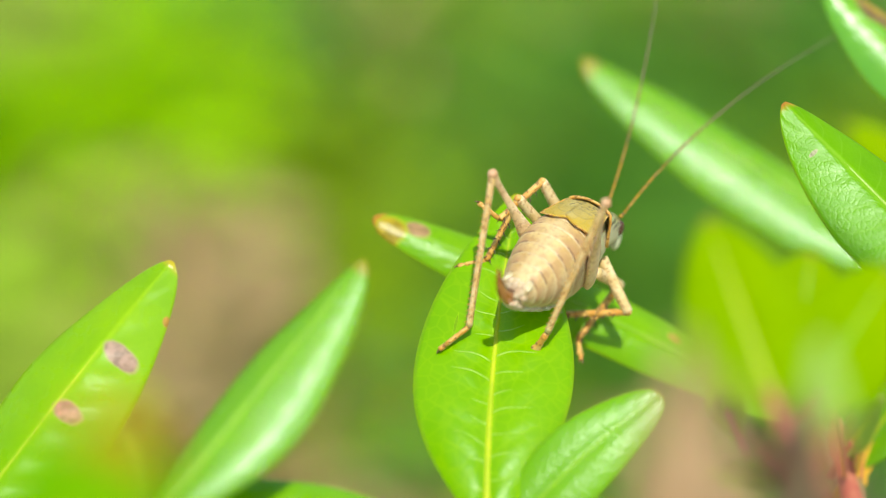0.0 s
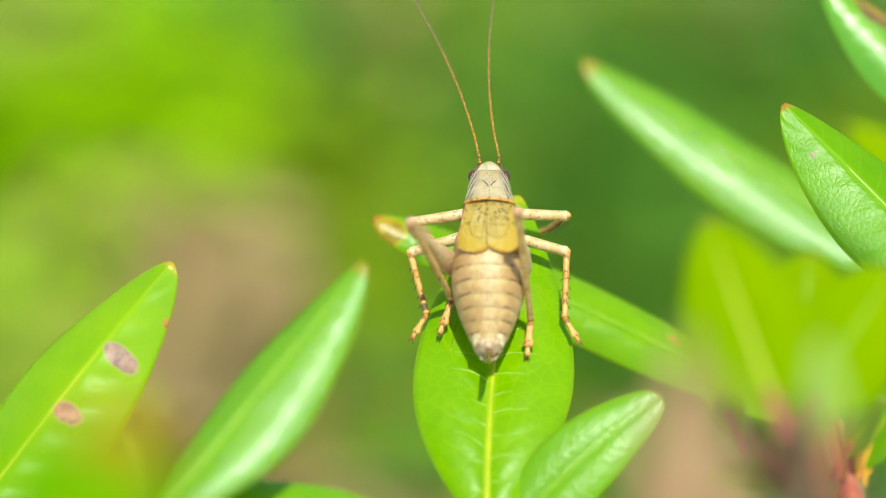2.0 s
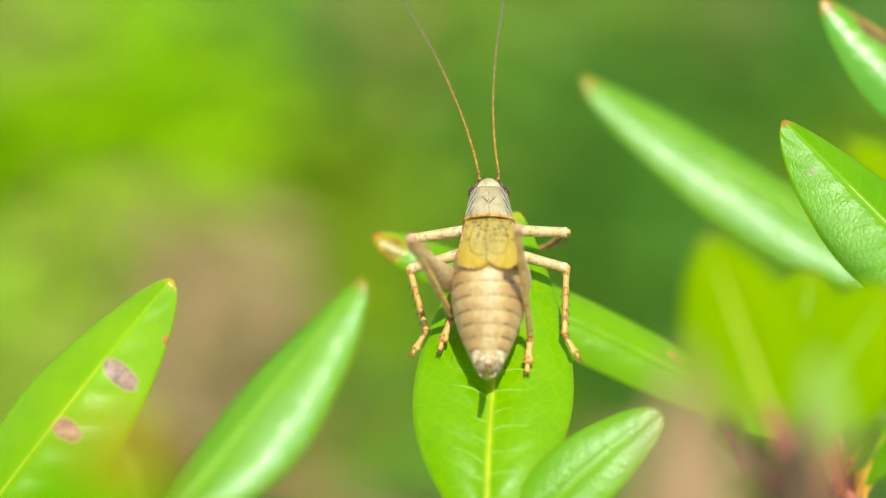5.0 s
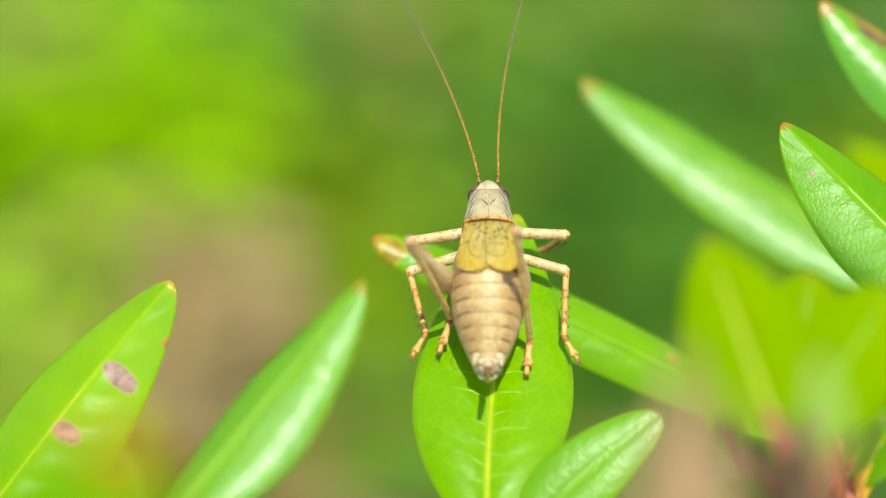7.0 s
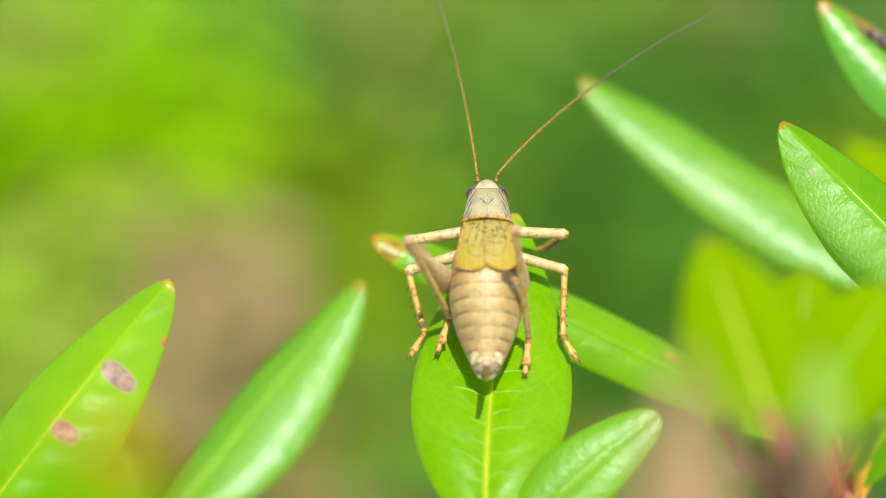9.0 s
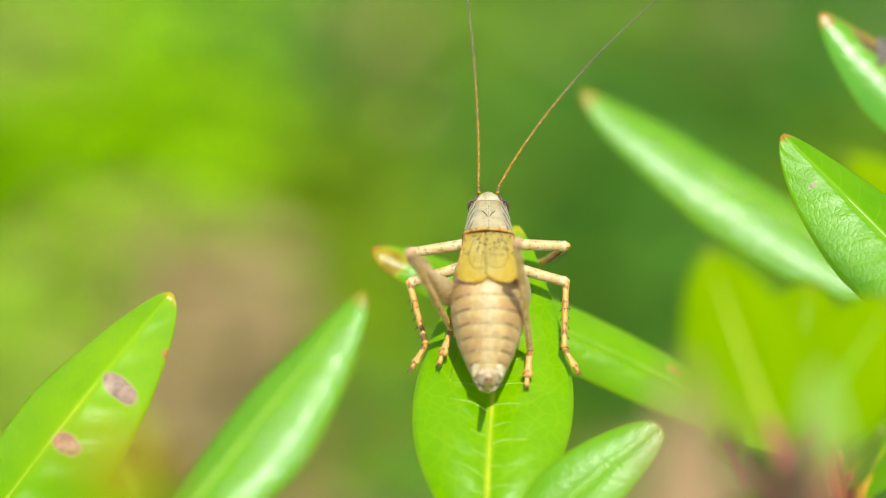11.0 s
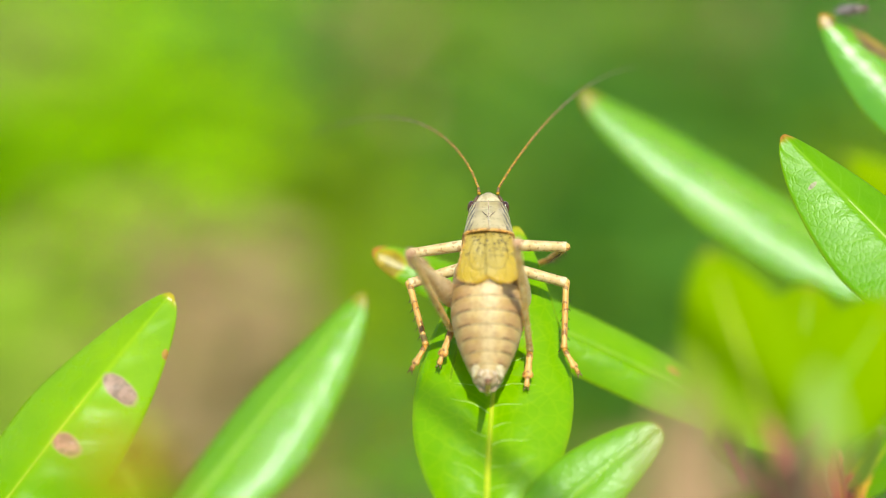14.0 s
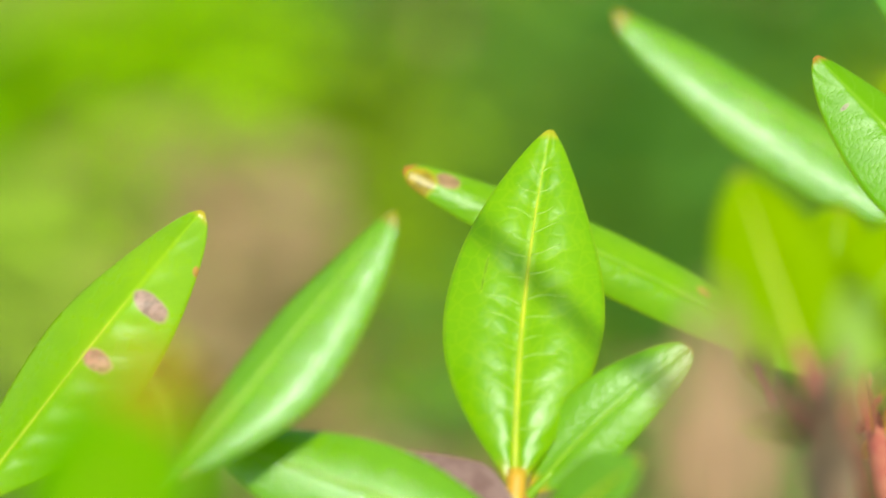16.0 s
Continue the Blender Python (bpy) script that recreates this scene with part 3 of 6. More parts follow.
def tegmen_material():
    """Short olive-tan wing covers with a fine net, an oval vein, yellow outer parts and dark dots towards the shield."""
    k = Nodes("cricket_wing_cover")
    u, v = k.uv()
    web = k.cells(3000)
    wav = k.math("MULTIPLY", k.math("SUBTRACT", k.noise(500, 2), 0.5), 0.25)
    du = k.math("DIVIDE", k.math("SUBTRACT", u, 0.30), 0.42)
    dv = k.math("DIVIDE", k.math("SUBTRACT", v, 0.42), 0.36)
    oval = k.math("SQRT", k.math("ADD", k.math("MULTIPLY", du, du), k.math("MULTIPLY", dv, dv)))
    oval = k.math("ADD", oval, wav)
    long_vein = k.ramp(k.math("ABSOLUTE", k.math("SUBTRACT", oval, 1.0)), 0.0, 0.07, 1.0, 0.0)
    fan = k.math("SUBTRACT", u, k.math("MULTIPLY", k.math("SUBTRACT", u, 0.1), k.math("MULTIPLY", v, 0.45)))
    ray = k.math("ABSOLUTE", k.math("SUBTRACT", k.math("FRACT", k.math("MULTIPLY", k.math("ADD", fan, k.math("MULTIPLY", wav, 0.12)), 6.0)), 0.5))
    colour = k.mix(k.ramp(k.noise(420, 3), 0.35, 0.65), (0.50, 0.365, 0.07), (0.60, 0.47, 0.14))
    colour = k.mix(k.ramp(k.math("ADD", k.math("MULTIPLY", u, 0.6), k.math("MULTIPLY", v, 0.6)), 0.48, 0.90, 0.0, 0.8), colour, (0.64, 0.43, 0.02))
    colour = k.mix(k.ramp(web, 0.0, 0.12, 0.4, 0.0), colour, (0.50, 0.36, 0.05))
    colour = k.mix(k.ramp(ray, 0.0, 0.07, 0.3, 0.0), colour, (0.36, 0.25, 0.06))
    colour = k.mix(k.math("MULTIPLY", long_vein, 0.45), colour, (0.28, 0.18, 0.04))
    fleck = k.math("MULTIPLY", k.ramp(k.noise(2300, 1), 0.56, 0.62), k.ramp(v, 0.72, 0.30))
    colour = k.mix(k.math("MULTIPLY", fleck, 0.75), colour, (0.09, 0.06, 0.03))
    colour = k.mix(k.ramp(v, 0.93, 1.0, 0.0, 0.8), colour, (0.58, 0.33, 0.02))
    height = k.math("ADD", k.ramp(web, 0.0, 0.2, 0.6, 0.0), k.math("ADD", long_vein, k.ramp(ray, 0.0, 0.08, 0.8, 0.0)))
    return k.finish(colour, 0.30, k.bump(height, 0.8, 0.00010), 0.15, None, 0.55)


def shield_material():
    """Neck shield: cream above, black and pale streaks over the shoulders, pale lobes at the sides."""
    k = Nodes("cricket_shield")
    u, v = k.uv()
    mott = k.noise(1100, 3)
    side = k.math("ADD", k.math("ABSOLUTE", k.math("SUBTRACT", u, 0.5)), k.math("MULTIPLY", k.math("SUBTRACT", mott, 0.5), 0.05))
    colour = k.mix(k.ramp(k.noise(380, 3), 0.35, 0.65), (0.40, 0.31, 0.13), (0.58, 0.46, 0.23))
    colour = k.mix(k.ramp(k.noise(1700, 2), 0.55, 0.66, 0.0, 0.5), colour, (0.24, 0.17, 0.08))
    inner = k.ramp(k.math("ABSOLUTE", k.math("SUBTRACT", side, 0.20)), 0.0, 0.07, 0.5, 0.0)
    colour = k.mix(k.math("MULTIPLY", inner, k.ramp(v, 0.25, 0.9)), colour, (0.22, 0.15, 0.10))
    colour = k.mix(k.ramp(side, 0.30, 0.345), colour, (0.56, 0.54, 0.34))
    streak = k.math("FRACT", k.math("ADD", k.math("MULTIPLY", side, 16.0), k.math("MULTIPLY", v, 3.2)))
    streak = k.ramp(k.math("ABSOLUTE", k.math("SUBTRACT", streak, 0.5)), 0.26, 0.20)
    streak = k.math("MULTIPLY", streak, k.math("MULTIPLY", k.ramp(side, 0.21, 0.25), k.ramp(side, 0.42, 0.38)))
    colour = k.mix(k.math("MULTIPLY", streak, 0.9), colour, (0.045, 0.03, 0.02))
    colour = k.mix(k.ramp(side, 0.0, 0.025, 0.5, 0.0), colour, (0.70, 0.63, 0.38))
    return k.finish(colour, 0.30, k.bump(mott, 0.6, 0.00008), 0.0, None, 0.55, 0.2, 0.12)


def thigh_material():
    """Pinkish cream thigh with fine slanting ribs and a brown upper line."""
    k = Nodes("cricket_thigh")
    w = k.add("ShaderNodeSeparateXYZ")
    k.put(w.inputs[0], k.place())
    slant = k.math("ADD", k.math("MULTIPLY", w.outputs[1], 1500.0), k.math("MULTIPLY", k.math("ABSOLUTE", w.outputs[2]), 2600.0))
    rib = k.math("ABSOLUTE", k.math("SUBTRACT", k.math("FRACT", slant), 0.5))
    near = k.ramp(w.outputs[1], 0.0105, 0.0075)
    rib = k.math("MULTIPLY", k.ramp(rib, 0.12, 0.32), near)
    colour = k.mix(k.ramp(k.noise(600, 3), 0.35, 0.65), (0.68, 0.49, 0.25), (0.80, 0.63, 0.38))
    colour = k.mix(k.ramp(w.outputs[2], 0.0002, -0.0011, 0.0, 0.4), colour, (0.56, 0.32, 0.11))
    colour = k.mix(k.math("MULTIPLY", rib, 0.18), colour, (0.42, 0.25, 0.12))
    colour = k.mix(k.ramp(w.outputs[1], 0.009, 0.015, 0.0, 0.6), colour, (0.62, 0.40, 0.22))
    colour = k.mix(k.ramp(k.noise(2100, 1), 0.60, 0.65, 0.0, 0.5), colour, (0.34, 0.18, 0.08))
    return k.finish(colour, 0.36, k.bump(rib, 0.35, 0.00006), 0.0, None, 0.5, 0.0, 0.25)


def leg_material(name, a, b, dark):
    """Straw to orange legs, freckled."""
    k = Nodes(name)
    grain = k.noise(700, 3)
    colour = k.mix(k.ramp(grain, 0.35, 0.65), a, b)
    colour = k.mix(k.ramp(k.noise(1900, 1), 0.57, 0.62, 0.0, 0.7), colour, dark)
    return k.finish(colour, 0.45, k.bump(k.noise(2200, 3), 0.8, 0.00012), 0.06, None, 0.5, 0.0, 0.15)


BACK = tergite_material()
WING = tegmen_material()
STRAW = leg_material("cricket_straw", (0.64, 0.44, 0.18), (0.76, 0.60, 0.33), (0.40, 0.22, 0.08))
ORANGE = leg_material("cricket_orange", (0.60, 0.28, 0.045), (0.72, 0.45, 0.13), (0.16, 0.06, 0.015))
AMBER = leg_material("cricket_amber", (0.64, 0.40, 0.13), (0.75, 0.55, 0.27), (0.34, 0.17, 0.05))
SHIELD = shield_material()
THIGH = thigh_material()
PALE_TAN = plain("cricket_head_tan", (0.42, 0.34, 0.17), (0.64, 0.54, 0.33), 620, 0.36, 0.5, 0.00010, sub=0.1)
BELLY = plain("cricket_belly", (0.46, 0.46, 0.24), (0.62, 0.54, 0.34), 520, 0.45, 0.7, 0.0002, sub=0.1)
STERNITE = plain("cricket_belly_plate", (0.50, 0.45, 0.27), (0.68, 0.62, 0.44), 700, 0.45, 0.8, 0.0002, sub=0.1)
CREAM = plain("cricket_tail_plate", (0.64, 0.51, 0.34), (0.42, 0.27, 0.15), 800, 0.42, 0.9, 0.0003, sub=0.1)
RUST = plain("cricket_egg_layer", (0.30, 0.065, 0.015), (0.50, 0.19, 0.03), 160, 0.22, 0.2, 0.00005, coat=0.4)
RUST_DARK = plain("cricket_egg_layer_edge", (0.09, 0.02, 0.012), (0.16, 0.04, 0.015), 300, 0.25, 0.2, 0.00005, coat=0.4)
PINKISH = plain("cricket_knee", (0.52, 0.28, 0.14), (0.62, 0.40, 0.22), 500, 0.4)
DARK_LINE = plain("cricket_dark_line", (0.08, 0.045, 0.025), (0.14, 0.08, 0.04), 900, 0.5)
EYE_BROWN = plain("cricket_eye", (0.035, 0.014, 0.008), (0.08, 0.03, 0.015), 900, 0.15, 0.2, 0.00002, coat=0.5)
HAIR = plain("cricket_hair", (0.60, 0.48, 0.28), (0.72, 0.60, 0.40), 900, 0.5, thru=0.4)
CLAW = plain("cricket_claw", (0.14, 0.07, 0.03), (0.22, 0.12, 0.05), 900, 0.35)
GREENISH = plain("cricket_cheek", (0.55, 0.62, 0.36), (0.72, 0.70, 0.50), 400, 0.4)


def feeler_material(name, tint):
    k = Nodes(name)
    w = k.add("ShaderNodeSeparateXYZ")
    k.put(w.inputs[0], k.place())
    band = k.math("FRACT", k.math("MULTIPLY", w.outputs[1], 3300.0))
    colour = k.mix(k.ramp(k.math("ABSOLUTE", k.math("SUBTRACT", band, 0.5)), 0.28, 0.42), tint, tuple(q * 0.28 for q in tint))
    colour = k.mix(k.ramp(k.noise(1500, 2), 0.50, 0.58, 0.0, 0.75), colour, (0.06, 0.045, 0.03))
    return k.finish(colour, 0.45)


FEELER = feeler_material("cricket_feeler", (0.58, 0.30, 0.02))
FEELER_TONES = [FEELER] + [feeler_material("cricket_feeler", q) for q in ((0.56, 0.29, 0.03), (0.48, 0.26, 0.05), (0.38, 0.23, 0.08), (0.30, 0.21, 0.11), (0.24, 0.18, 0.11))]

cricket = tagged(empty("bush_cricket", (0, 0, 0)), "pale tan short-winged bush cricket on a green leaf", "insect")


def loft_uv(sections, ring=28, power=1.0, steps=1):
    """A loft with u round the body (0.25 on top) and v from first to last ring."""
    bm = bmesh.new()
    vs = loft(bm, sections, ring, power)
    uv = bm.loops.layers.uv.new("skin")
    tag = {}
    for j, row in enumerate(vs):
        for i, vert in enumerate(row):
            tag[vert] = (i / ring, j / (len(vs) - 1))
    for f in bm.faces:
        us = [tag[l.vert][0] for l in f.loops]
        wrap = max(us) - min(us) > 0.5
        for l in f.loops:
            u, v = tag[l.vert]
            l[uv].uv = (u + 1 if wrap and u < 0.5 else u, v)
    return bm


def girth(y):
    """Half width of the abdomen at y, millimetres."""
    s = (2.6 - y) / 15.4
    return 3.65 + 0.58 * math.sin(math.pi * min(1.0, 0.1 + s * 0.95)) - 2.25 * max(0.0, s - 0.36) ** 1.55 / 0.64 ** 1.55


# abdomen: nine overlapping rings
abdomen = part("abdomen", loft_uv([(y, -0.35, girth(y) * 0.9, girth(y) * 0.68, girth(y) * 0.92) for y in (2.8, 1, -1, -3, -5, -7, -9, -11, -12.2)]), BELLY, cricket, "greenish cream underside of the abdomen")
edges = [2.6, 0.9, -0.9, -2.7, -4.5, -6.2, -7.8, -9.3, -10.7, -12.0]
for y0, y1 in zip(edges, edges[1:]):
    rows = []
    for j in range(7):
        f = j / 6
        y = y0 + (y1 - y0) * f - 0.25 * f
        g = girth(y) * (0.984 + 0.022 * f ** 1.3 + 0.004 * math.sin(3.1 * f)) + 0.02
        if j == 6:
            g *= 0.985
        rows.append((y, 0.0, g, g * 0.80, g * 1.06))
    part("abdomen_ring", loft_uv(rows, 36), BACK, abdomen)
    # the belly plate of this ring, lapping over the next
    bm = bmesh.new()
    g = girth(0.5 * (y0 + y1))
    loft(bm, [(y0 + 0.1, -0.89 * g, 0.50 * g, 0.25, 0.10 * g), (y0 - 0.4, -0.91 * g, 0.60 * g, 0.3, 0.19 * g), (y1 + 0.25, -0.92 * g, 0.60 * g, 0.3, 0.22 * g), (y1 - 0.25, -0.91 * g, 0.46 * g, 0.2, 0.16 * g)], 16)
    part("belly_plate", bm, STERNITE, abdomen)
# end of the abdomen
bm = bmesh.new()
loft(bm, [(-11.2, 0.1, 1.8, 1.5, 1.4), (-11.9, 0.25, 1.65, 1.15, 1.2), (-12.6, 0.2, 1.15, 0.8, 0.9), (-13.1, 0.0, 0.5, 0.4, 0.5)], 20)
part("tail_plate", bm, CREAM, abdomen, "pale tail plate")
bm = bmesh.new()
loft(bm, [(-11.2, -1.4, 1.5, 0.8, 0.9), (-12.4, -1.3, 1.3, 0.7, 0.8), (-13.2, -1.0, 0.7, 0.4, 0.5), (-13.6, -0.8, 0.25, 0.2, 0.2)], 16)
part("tail_plate", bm, CREAM, abdomen)
for x, y, z, r in ((-0.8, -11.6, 1.0, 0.55), (0.75, -11.7, 0.95, 0.5), (0.0, -12.2, 0.9, 0.6), (-1.2, -11.9, -0.2, 0.6), (1.2, -11.9, -0.2, 0.6), (-0.7, -12.7, -0.9, 0.45), (0.7, -12.7, -0.9, 0.45)):
    bm = bmesh.new()
    bmesh.ops.create_uvsphere(bm, u_segments=12, v_segments=8, radius=0.001 * r, matrix=Matrix.Translation(Vector((x, y, z)) * 0.001) @ Matrix.Diagonal((0.9, 1.4, 0.8, 1)))
    part("tail_lobe", bm, CREAM, abdomen)
for s in (-1, 1):
    bm = bmesh.new()
    pts = [Vector((s * (1.15 + 0.45 * f), -10.9 - 1.5 * f, 1.05 - 0.15 * f)) * 0.001 for f in (0, 0.2, 0.4, 0.6, 0.8, 1.0)]
    tube(bm, pts, [0.0005, 0.00055, 0.0005, 0.0004, 0.00028, 0.00008], 10)
    part("cercus", bm, PALE_TAN, cricket)
# egg-laying blade, curved up like a sickle, two valves that swing together
VALVES = []
for s in (-1, 1):
    bm = bmesh.new()
    rows, c = [], Vector((0, -11.6, -0.9))
    for j in range(17):
        f = j / 16
        ang = radians(12 + 54 * f)
        h = 0.92 * (1 - f) ** 0.6 + 0.05
        w = 0.20 * (1 - f) ** 0.6 + 0.03
        n = Vector((0, math.sin(ang), math.cos(ang)))
        rows.append([(c + Vector((s * w * 0.8 + w * math.cos(q), 0, 0)) + n * h * math.sin(q)) * 0.001 for q in (6.283 * i / 14 for i in range(14))])
        c = c + Vector((0, -math.cos(ang), math.sin(ang))) * 0.60
    vs = sheet(bm, rows, True)
    bm.faces.new(vs[0])
    bm.faces.new(vs[-1])
    bmesh.ops.recalc_face_normals(bm, faces=bm.faces[:])
    valve = part("egg_layer_valve", bm, RUST, cricket, "glossy rust-red sickle-shaped valve")
    bm = bmesh.new()
    tube(bm, [(rows[j][3] + rows[j][4]) * 0.5 for j in range(17)], [0.00026 * (1 - j / 17) ** 0.4 for j in range(17)], 6)
    part("valve_edge", bm, RUST_DARK, valve, "dark upper edge")
    VALVES.append(valve)

# thorax
bm = bmesh.new()
loft(bm, [(0.5, -0.6, 3.5, 2.4, 3.0), (2.0, -0.6, 3.6, 2.4, 3.0), (4, -0.6, 3.2, 2.5, 2.8), (7, -0.6, 2.5, 2.4, 2.5), (9.4, -0.5, 1.6, 1.9, 2.0), (10.8, -0.4, 1.3, 1.4, 1.6)], 24)
part("thorax", bm, BELLY, cricket)


def shell(rows_fn, nu, nv, thick, name, material, parent, label=""):
    """A curved plate with thickness over u, v in 0..1; rows_fn gives millimetres."""
    bm = bmesh.new()
    uv = bm.loops.layers.uv.new("skin")
    coords, grids = {}, []
    for lower in (False, True):
        g = []
        for j in range(nv + 1):
            row = []
            for i in range(nu + 1):
                u, v = i / nu, j / nv
                p = Vector(rows_fn(u, v))
                if lower:
                    p = p + (Vector((0, p.y, -2.0)) - p).normalized() * thick
                vert = bm.verts.new(p * 0.001)
                coords[vert] = (u, v)
                row.append(vert)
            g.append(row)
        grids.append(g)
    top, low = grids
    for g, flip in ((top, False), (low, True)):
        for a, b in zip(g, g[1:]):
            for i in range(nu):
                f = (a[i], a[i + 1], b[i + 1], b[i])
                bm.faces.new(f[::-1] if flip else f)

    def rim(g):
        return g[0][:-1] + [r[-1] for r in g[:-1]] + g[-1][:0:-1] + [r[0] for r in g[:0:-1]]
    ra, rb = rim(top), rim(low)
    for i in range(len(ra)):
        j = (i + 1) % len(ra)
        bm.faces.new((ra[i], ra[j], rb[j], rb[i]))
    bmesh.ops.recalc_face_normals(bm, faces=bm.faces[:])
    for f in bm.faces:
        for l in f.loops:
            l[uv].uv = coords[l.vert]
    return part(name, bm, material, parent, label)


def pronotum_skin(u, v):
    """Saddle over the thorax: v from the hind rim to the neck."""
    half = 2.78 - 0.80 * v ** 1.2
    ang = math.pi * (u - 0.5) * 1.12
    w = 2 * abs(u - 0.5)
    x = half * math.copysign(min(1.0, 1.45 * w) ** 0.9, u - 0.5) * (1.0 + 0.06 * max(0.0, w - 0.69))
    drop = 0.28 * min(1.0, 1.45 * w) ** 2 * half + (3.4 * (w - 0.66) * (1 - 0.2 * v) * 2.3 if w > 0.66 else 0.0)
    z = 2.85 - 0.55 * v - 0.85 * v * v - drop
    y = 6.7 + 4.8 * v - 0.35 * w * w * (1 - v)
    return x, y, z


pronotum = shell(pronotum_skin, 26, 12, 0.18, "pronotum", SHIELD, cricket, "olive-cream saddle-shaped neck shield with dark smudges")
# raised orange hind rim, middle line and dark hook marks of the shield
bm = bmesh.new()
tube(bm, [Vector(pronotum_skin(u, 0)) * 0.001 for u in (i / 30 for i in range(31))], 0.00020, 8)
part("shield_rim", bm, ORANGE, pronotum, "orange rim")
bm = bmesh.new()
tube(bm, [(Vector(pronotum_skin(0.5, v)) + Vector((0, 0, 0.0))) * 0.001 for v in (i / 12 for i in range(13))], 0.00007, 6)
part("shield_keel", bm, CREAM, pronotum)
for s in (-1, 1):
    bm = bmesh.new()
    tube(bm, [(Vector(pronotum_skin(0.5 + s * (0.012 + 0.085 * f), 0.40 + 0.20 * f ** 0.7)) + Vector((0, 0, 0.01))) * 0.001 for f in (i / 6 for i in range(7))], 0.00005, 6)
    part("shield_mark", bm, DARK_LINE, pronotum)
for s in (-1, 1):
    def cover(u, v, s=s):
        """Rounded short wing cover, from under the shield (v 0) to its free end (v 1)."""
        wide = (2.35 + 1.30 * min(1.0, v * 1.25)) * math.sqrt(max(0.0, 1 - max(0.0, (v - 0.74) / 0.28) ** 2.4))
        out = -0.45 * (1 - u) + u * wide
        y = 7.4 - 8.9 * v + 1.3 * (1 - u) ** 2 * max(0.0, v - 0.55) ** 1.5 / 0.30
        g = girth(min(y, 2.4)) * 1.03 + 0.05
        top = 0.80 * g * math.sqrt(max(0.02, 1 - (out / (g + 0.3)) ** 2))
        z = top * min(1.0, 0.78 + 0.4 * v) + 0.24 - 0.06 * v - 0.9 * max(0.0, 0.22 - v) / 0.22 + (0.09 if s > 0 else 0.0)
        return s * out, y, z
    w = shell(cover, 14, 16, 0.07, "wing_cover", WING, cricket, "short olive-yellow veined wing cover")
    bm = bmesh.new()
    tube(bm, [(Vector(cover(1.0, v)) * 0.001) for v in (i / 24 for i in range(25))], 0.00009, 6)
    part("wing_rim", bm, ORANGE, w)

# head
bm = bmesh.new()
loft(bm, [(10.0, -0.4, 1.85, 1.5, 2.2), (11.0, -0.3, 1.98, 1.5, 2.9), (12.0, -0.2, 1.72, 1.3, 3.0), (12.8, -0.1, 1.15, 0.95, 2.4), (13.2, 0.0, 0.5, 0.5, 1.2)], 24)
head = part("head", bm, PALE_TAN, cricket, "pale tan head")
for s in (-1, 1):
    bm = bmesh.new()
    bmesh.ops.create_uvsphere(bm, u_segments=18, v_segments=12, radius=0.00084, matrix=Matrix.Translation((s * 0.00190, 0.0112, 0.0002)) @ Matrix.Diagonal((0.65, 0.95, 1.2, 1)))
    part("eye", bm, EYE_BROWN, head, "dark brown bulging eye")
    bm = bmesh.new()
    bmesh.ops.create_uvsphere(bm, u_segments=14, v_segments=10, radius=0.001, matrix=Matrix.Translation((s * 0.0016, 0.0117, -0.0016)) @ Matrix.Diagonal((0.6, 0.9, 1.5, 1)))
    part("cheek", bm, GREENISH, head, "pale greenish cheek")
    bm = bmesh.new()
    tube(bm, [Vector((s * (1.72 - 0.55 * f), 11.6 + 1.2 * f, 0.55 - 0.1 * f)) * 0.001 for f in (0, 0.5, 1)], [0.0001, 0.00022, 0.0001], 8)
    part("eye_stripe", bm, DARK_LINE, head)

# the trunk is a little stockier than drawn above
for ob in cricket.children_recursive:
    ob.data.transform(Matrix.Diagonal((1, 0.914, 1, 1)))
    # the back rises from the tail to the shield's hind rim and falls steeply to the neck
    for vert in ob.data.vertices:
        y, z = vert.co.y * 1000, vert.co.z * 1000
        rise, back = (np.interp(y, (-10.6, -6, -1.4, 6.1, 9.6), row) for row in ((0, 1.0, 2.1, 2.5, 0), (0, -0.25, -0.56, -1.2, 0)))
        high = min(1.0, max(0.0, (z + 1.6) / 3.6))
        vert.co.z += 0.001 * rise * high
        vert.co.y += 0.001 * back * high

# legs: each piece runs along +y from its upper joint
LENGTHS = {"front": (7.0, 7.4, 3.3), "mid": (7.2, 8.0, 3.5), "hind": (17.0, 18.0, 4.4)}


def femur(kind, length):
    bm = bmesh.new()
    if kind == "hind":
        rows = []
        for j in range(15):
            f = j / 14
            fat = 0.42 + 0.98 * math.exp(-((f - 0.16) / 0.34) ** 2)
            end = 0.22 * math.exp(-((f - 0.98) / 0.05) ** 2)
            rows.append((f * length, 0.25 * (1 - f), (fat * 0.50 + end) * (0.6 if j == 0 else 1), (fat * 0.80 + end) * (0.5 if j == 0 else 1), (fat * 1.0 + end) * (0.5 if j == 0 else 1)))
        loft(bm, rows, 18)
    else:
        loft(bm, [(f * length, 0, 0.66 - 0.12 * f + (0.08 if f > 0.9 else 0), 0.72 - 0.12 * f, 0.74 - 0.14 * f) for f in (0, 0.1, 0.3, 0.5, 0.7, 0.88, 0.96, 1.0)], 14)
    return bm


def tibia(kind, length):
    bm = bmesh.new()
    r = 0.40 if kind == "hind" else 0.40
    loft(bm, [(f * length, 0, r * (1.15 if f < 0.05 else 0.95 - 0.1 * f + (0.15 if f > 0.93 else 0)), r * (1.1 - 0.15 * f), r * (1.1 - 0.15 * f)) for f in (0, 0.03, 0.1, 0.3, 0.5, 0.7, 0.9, 0.97, 1.0)], 12)
    return bm


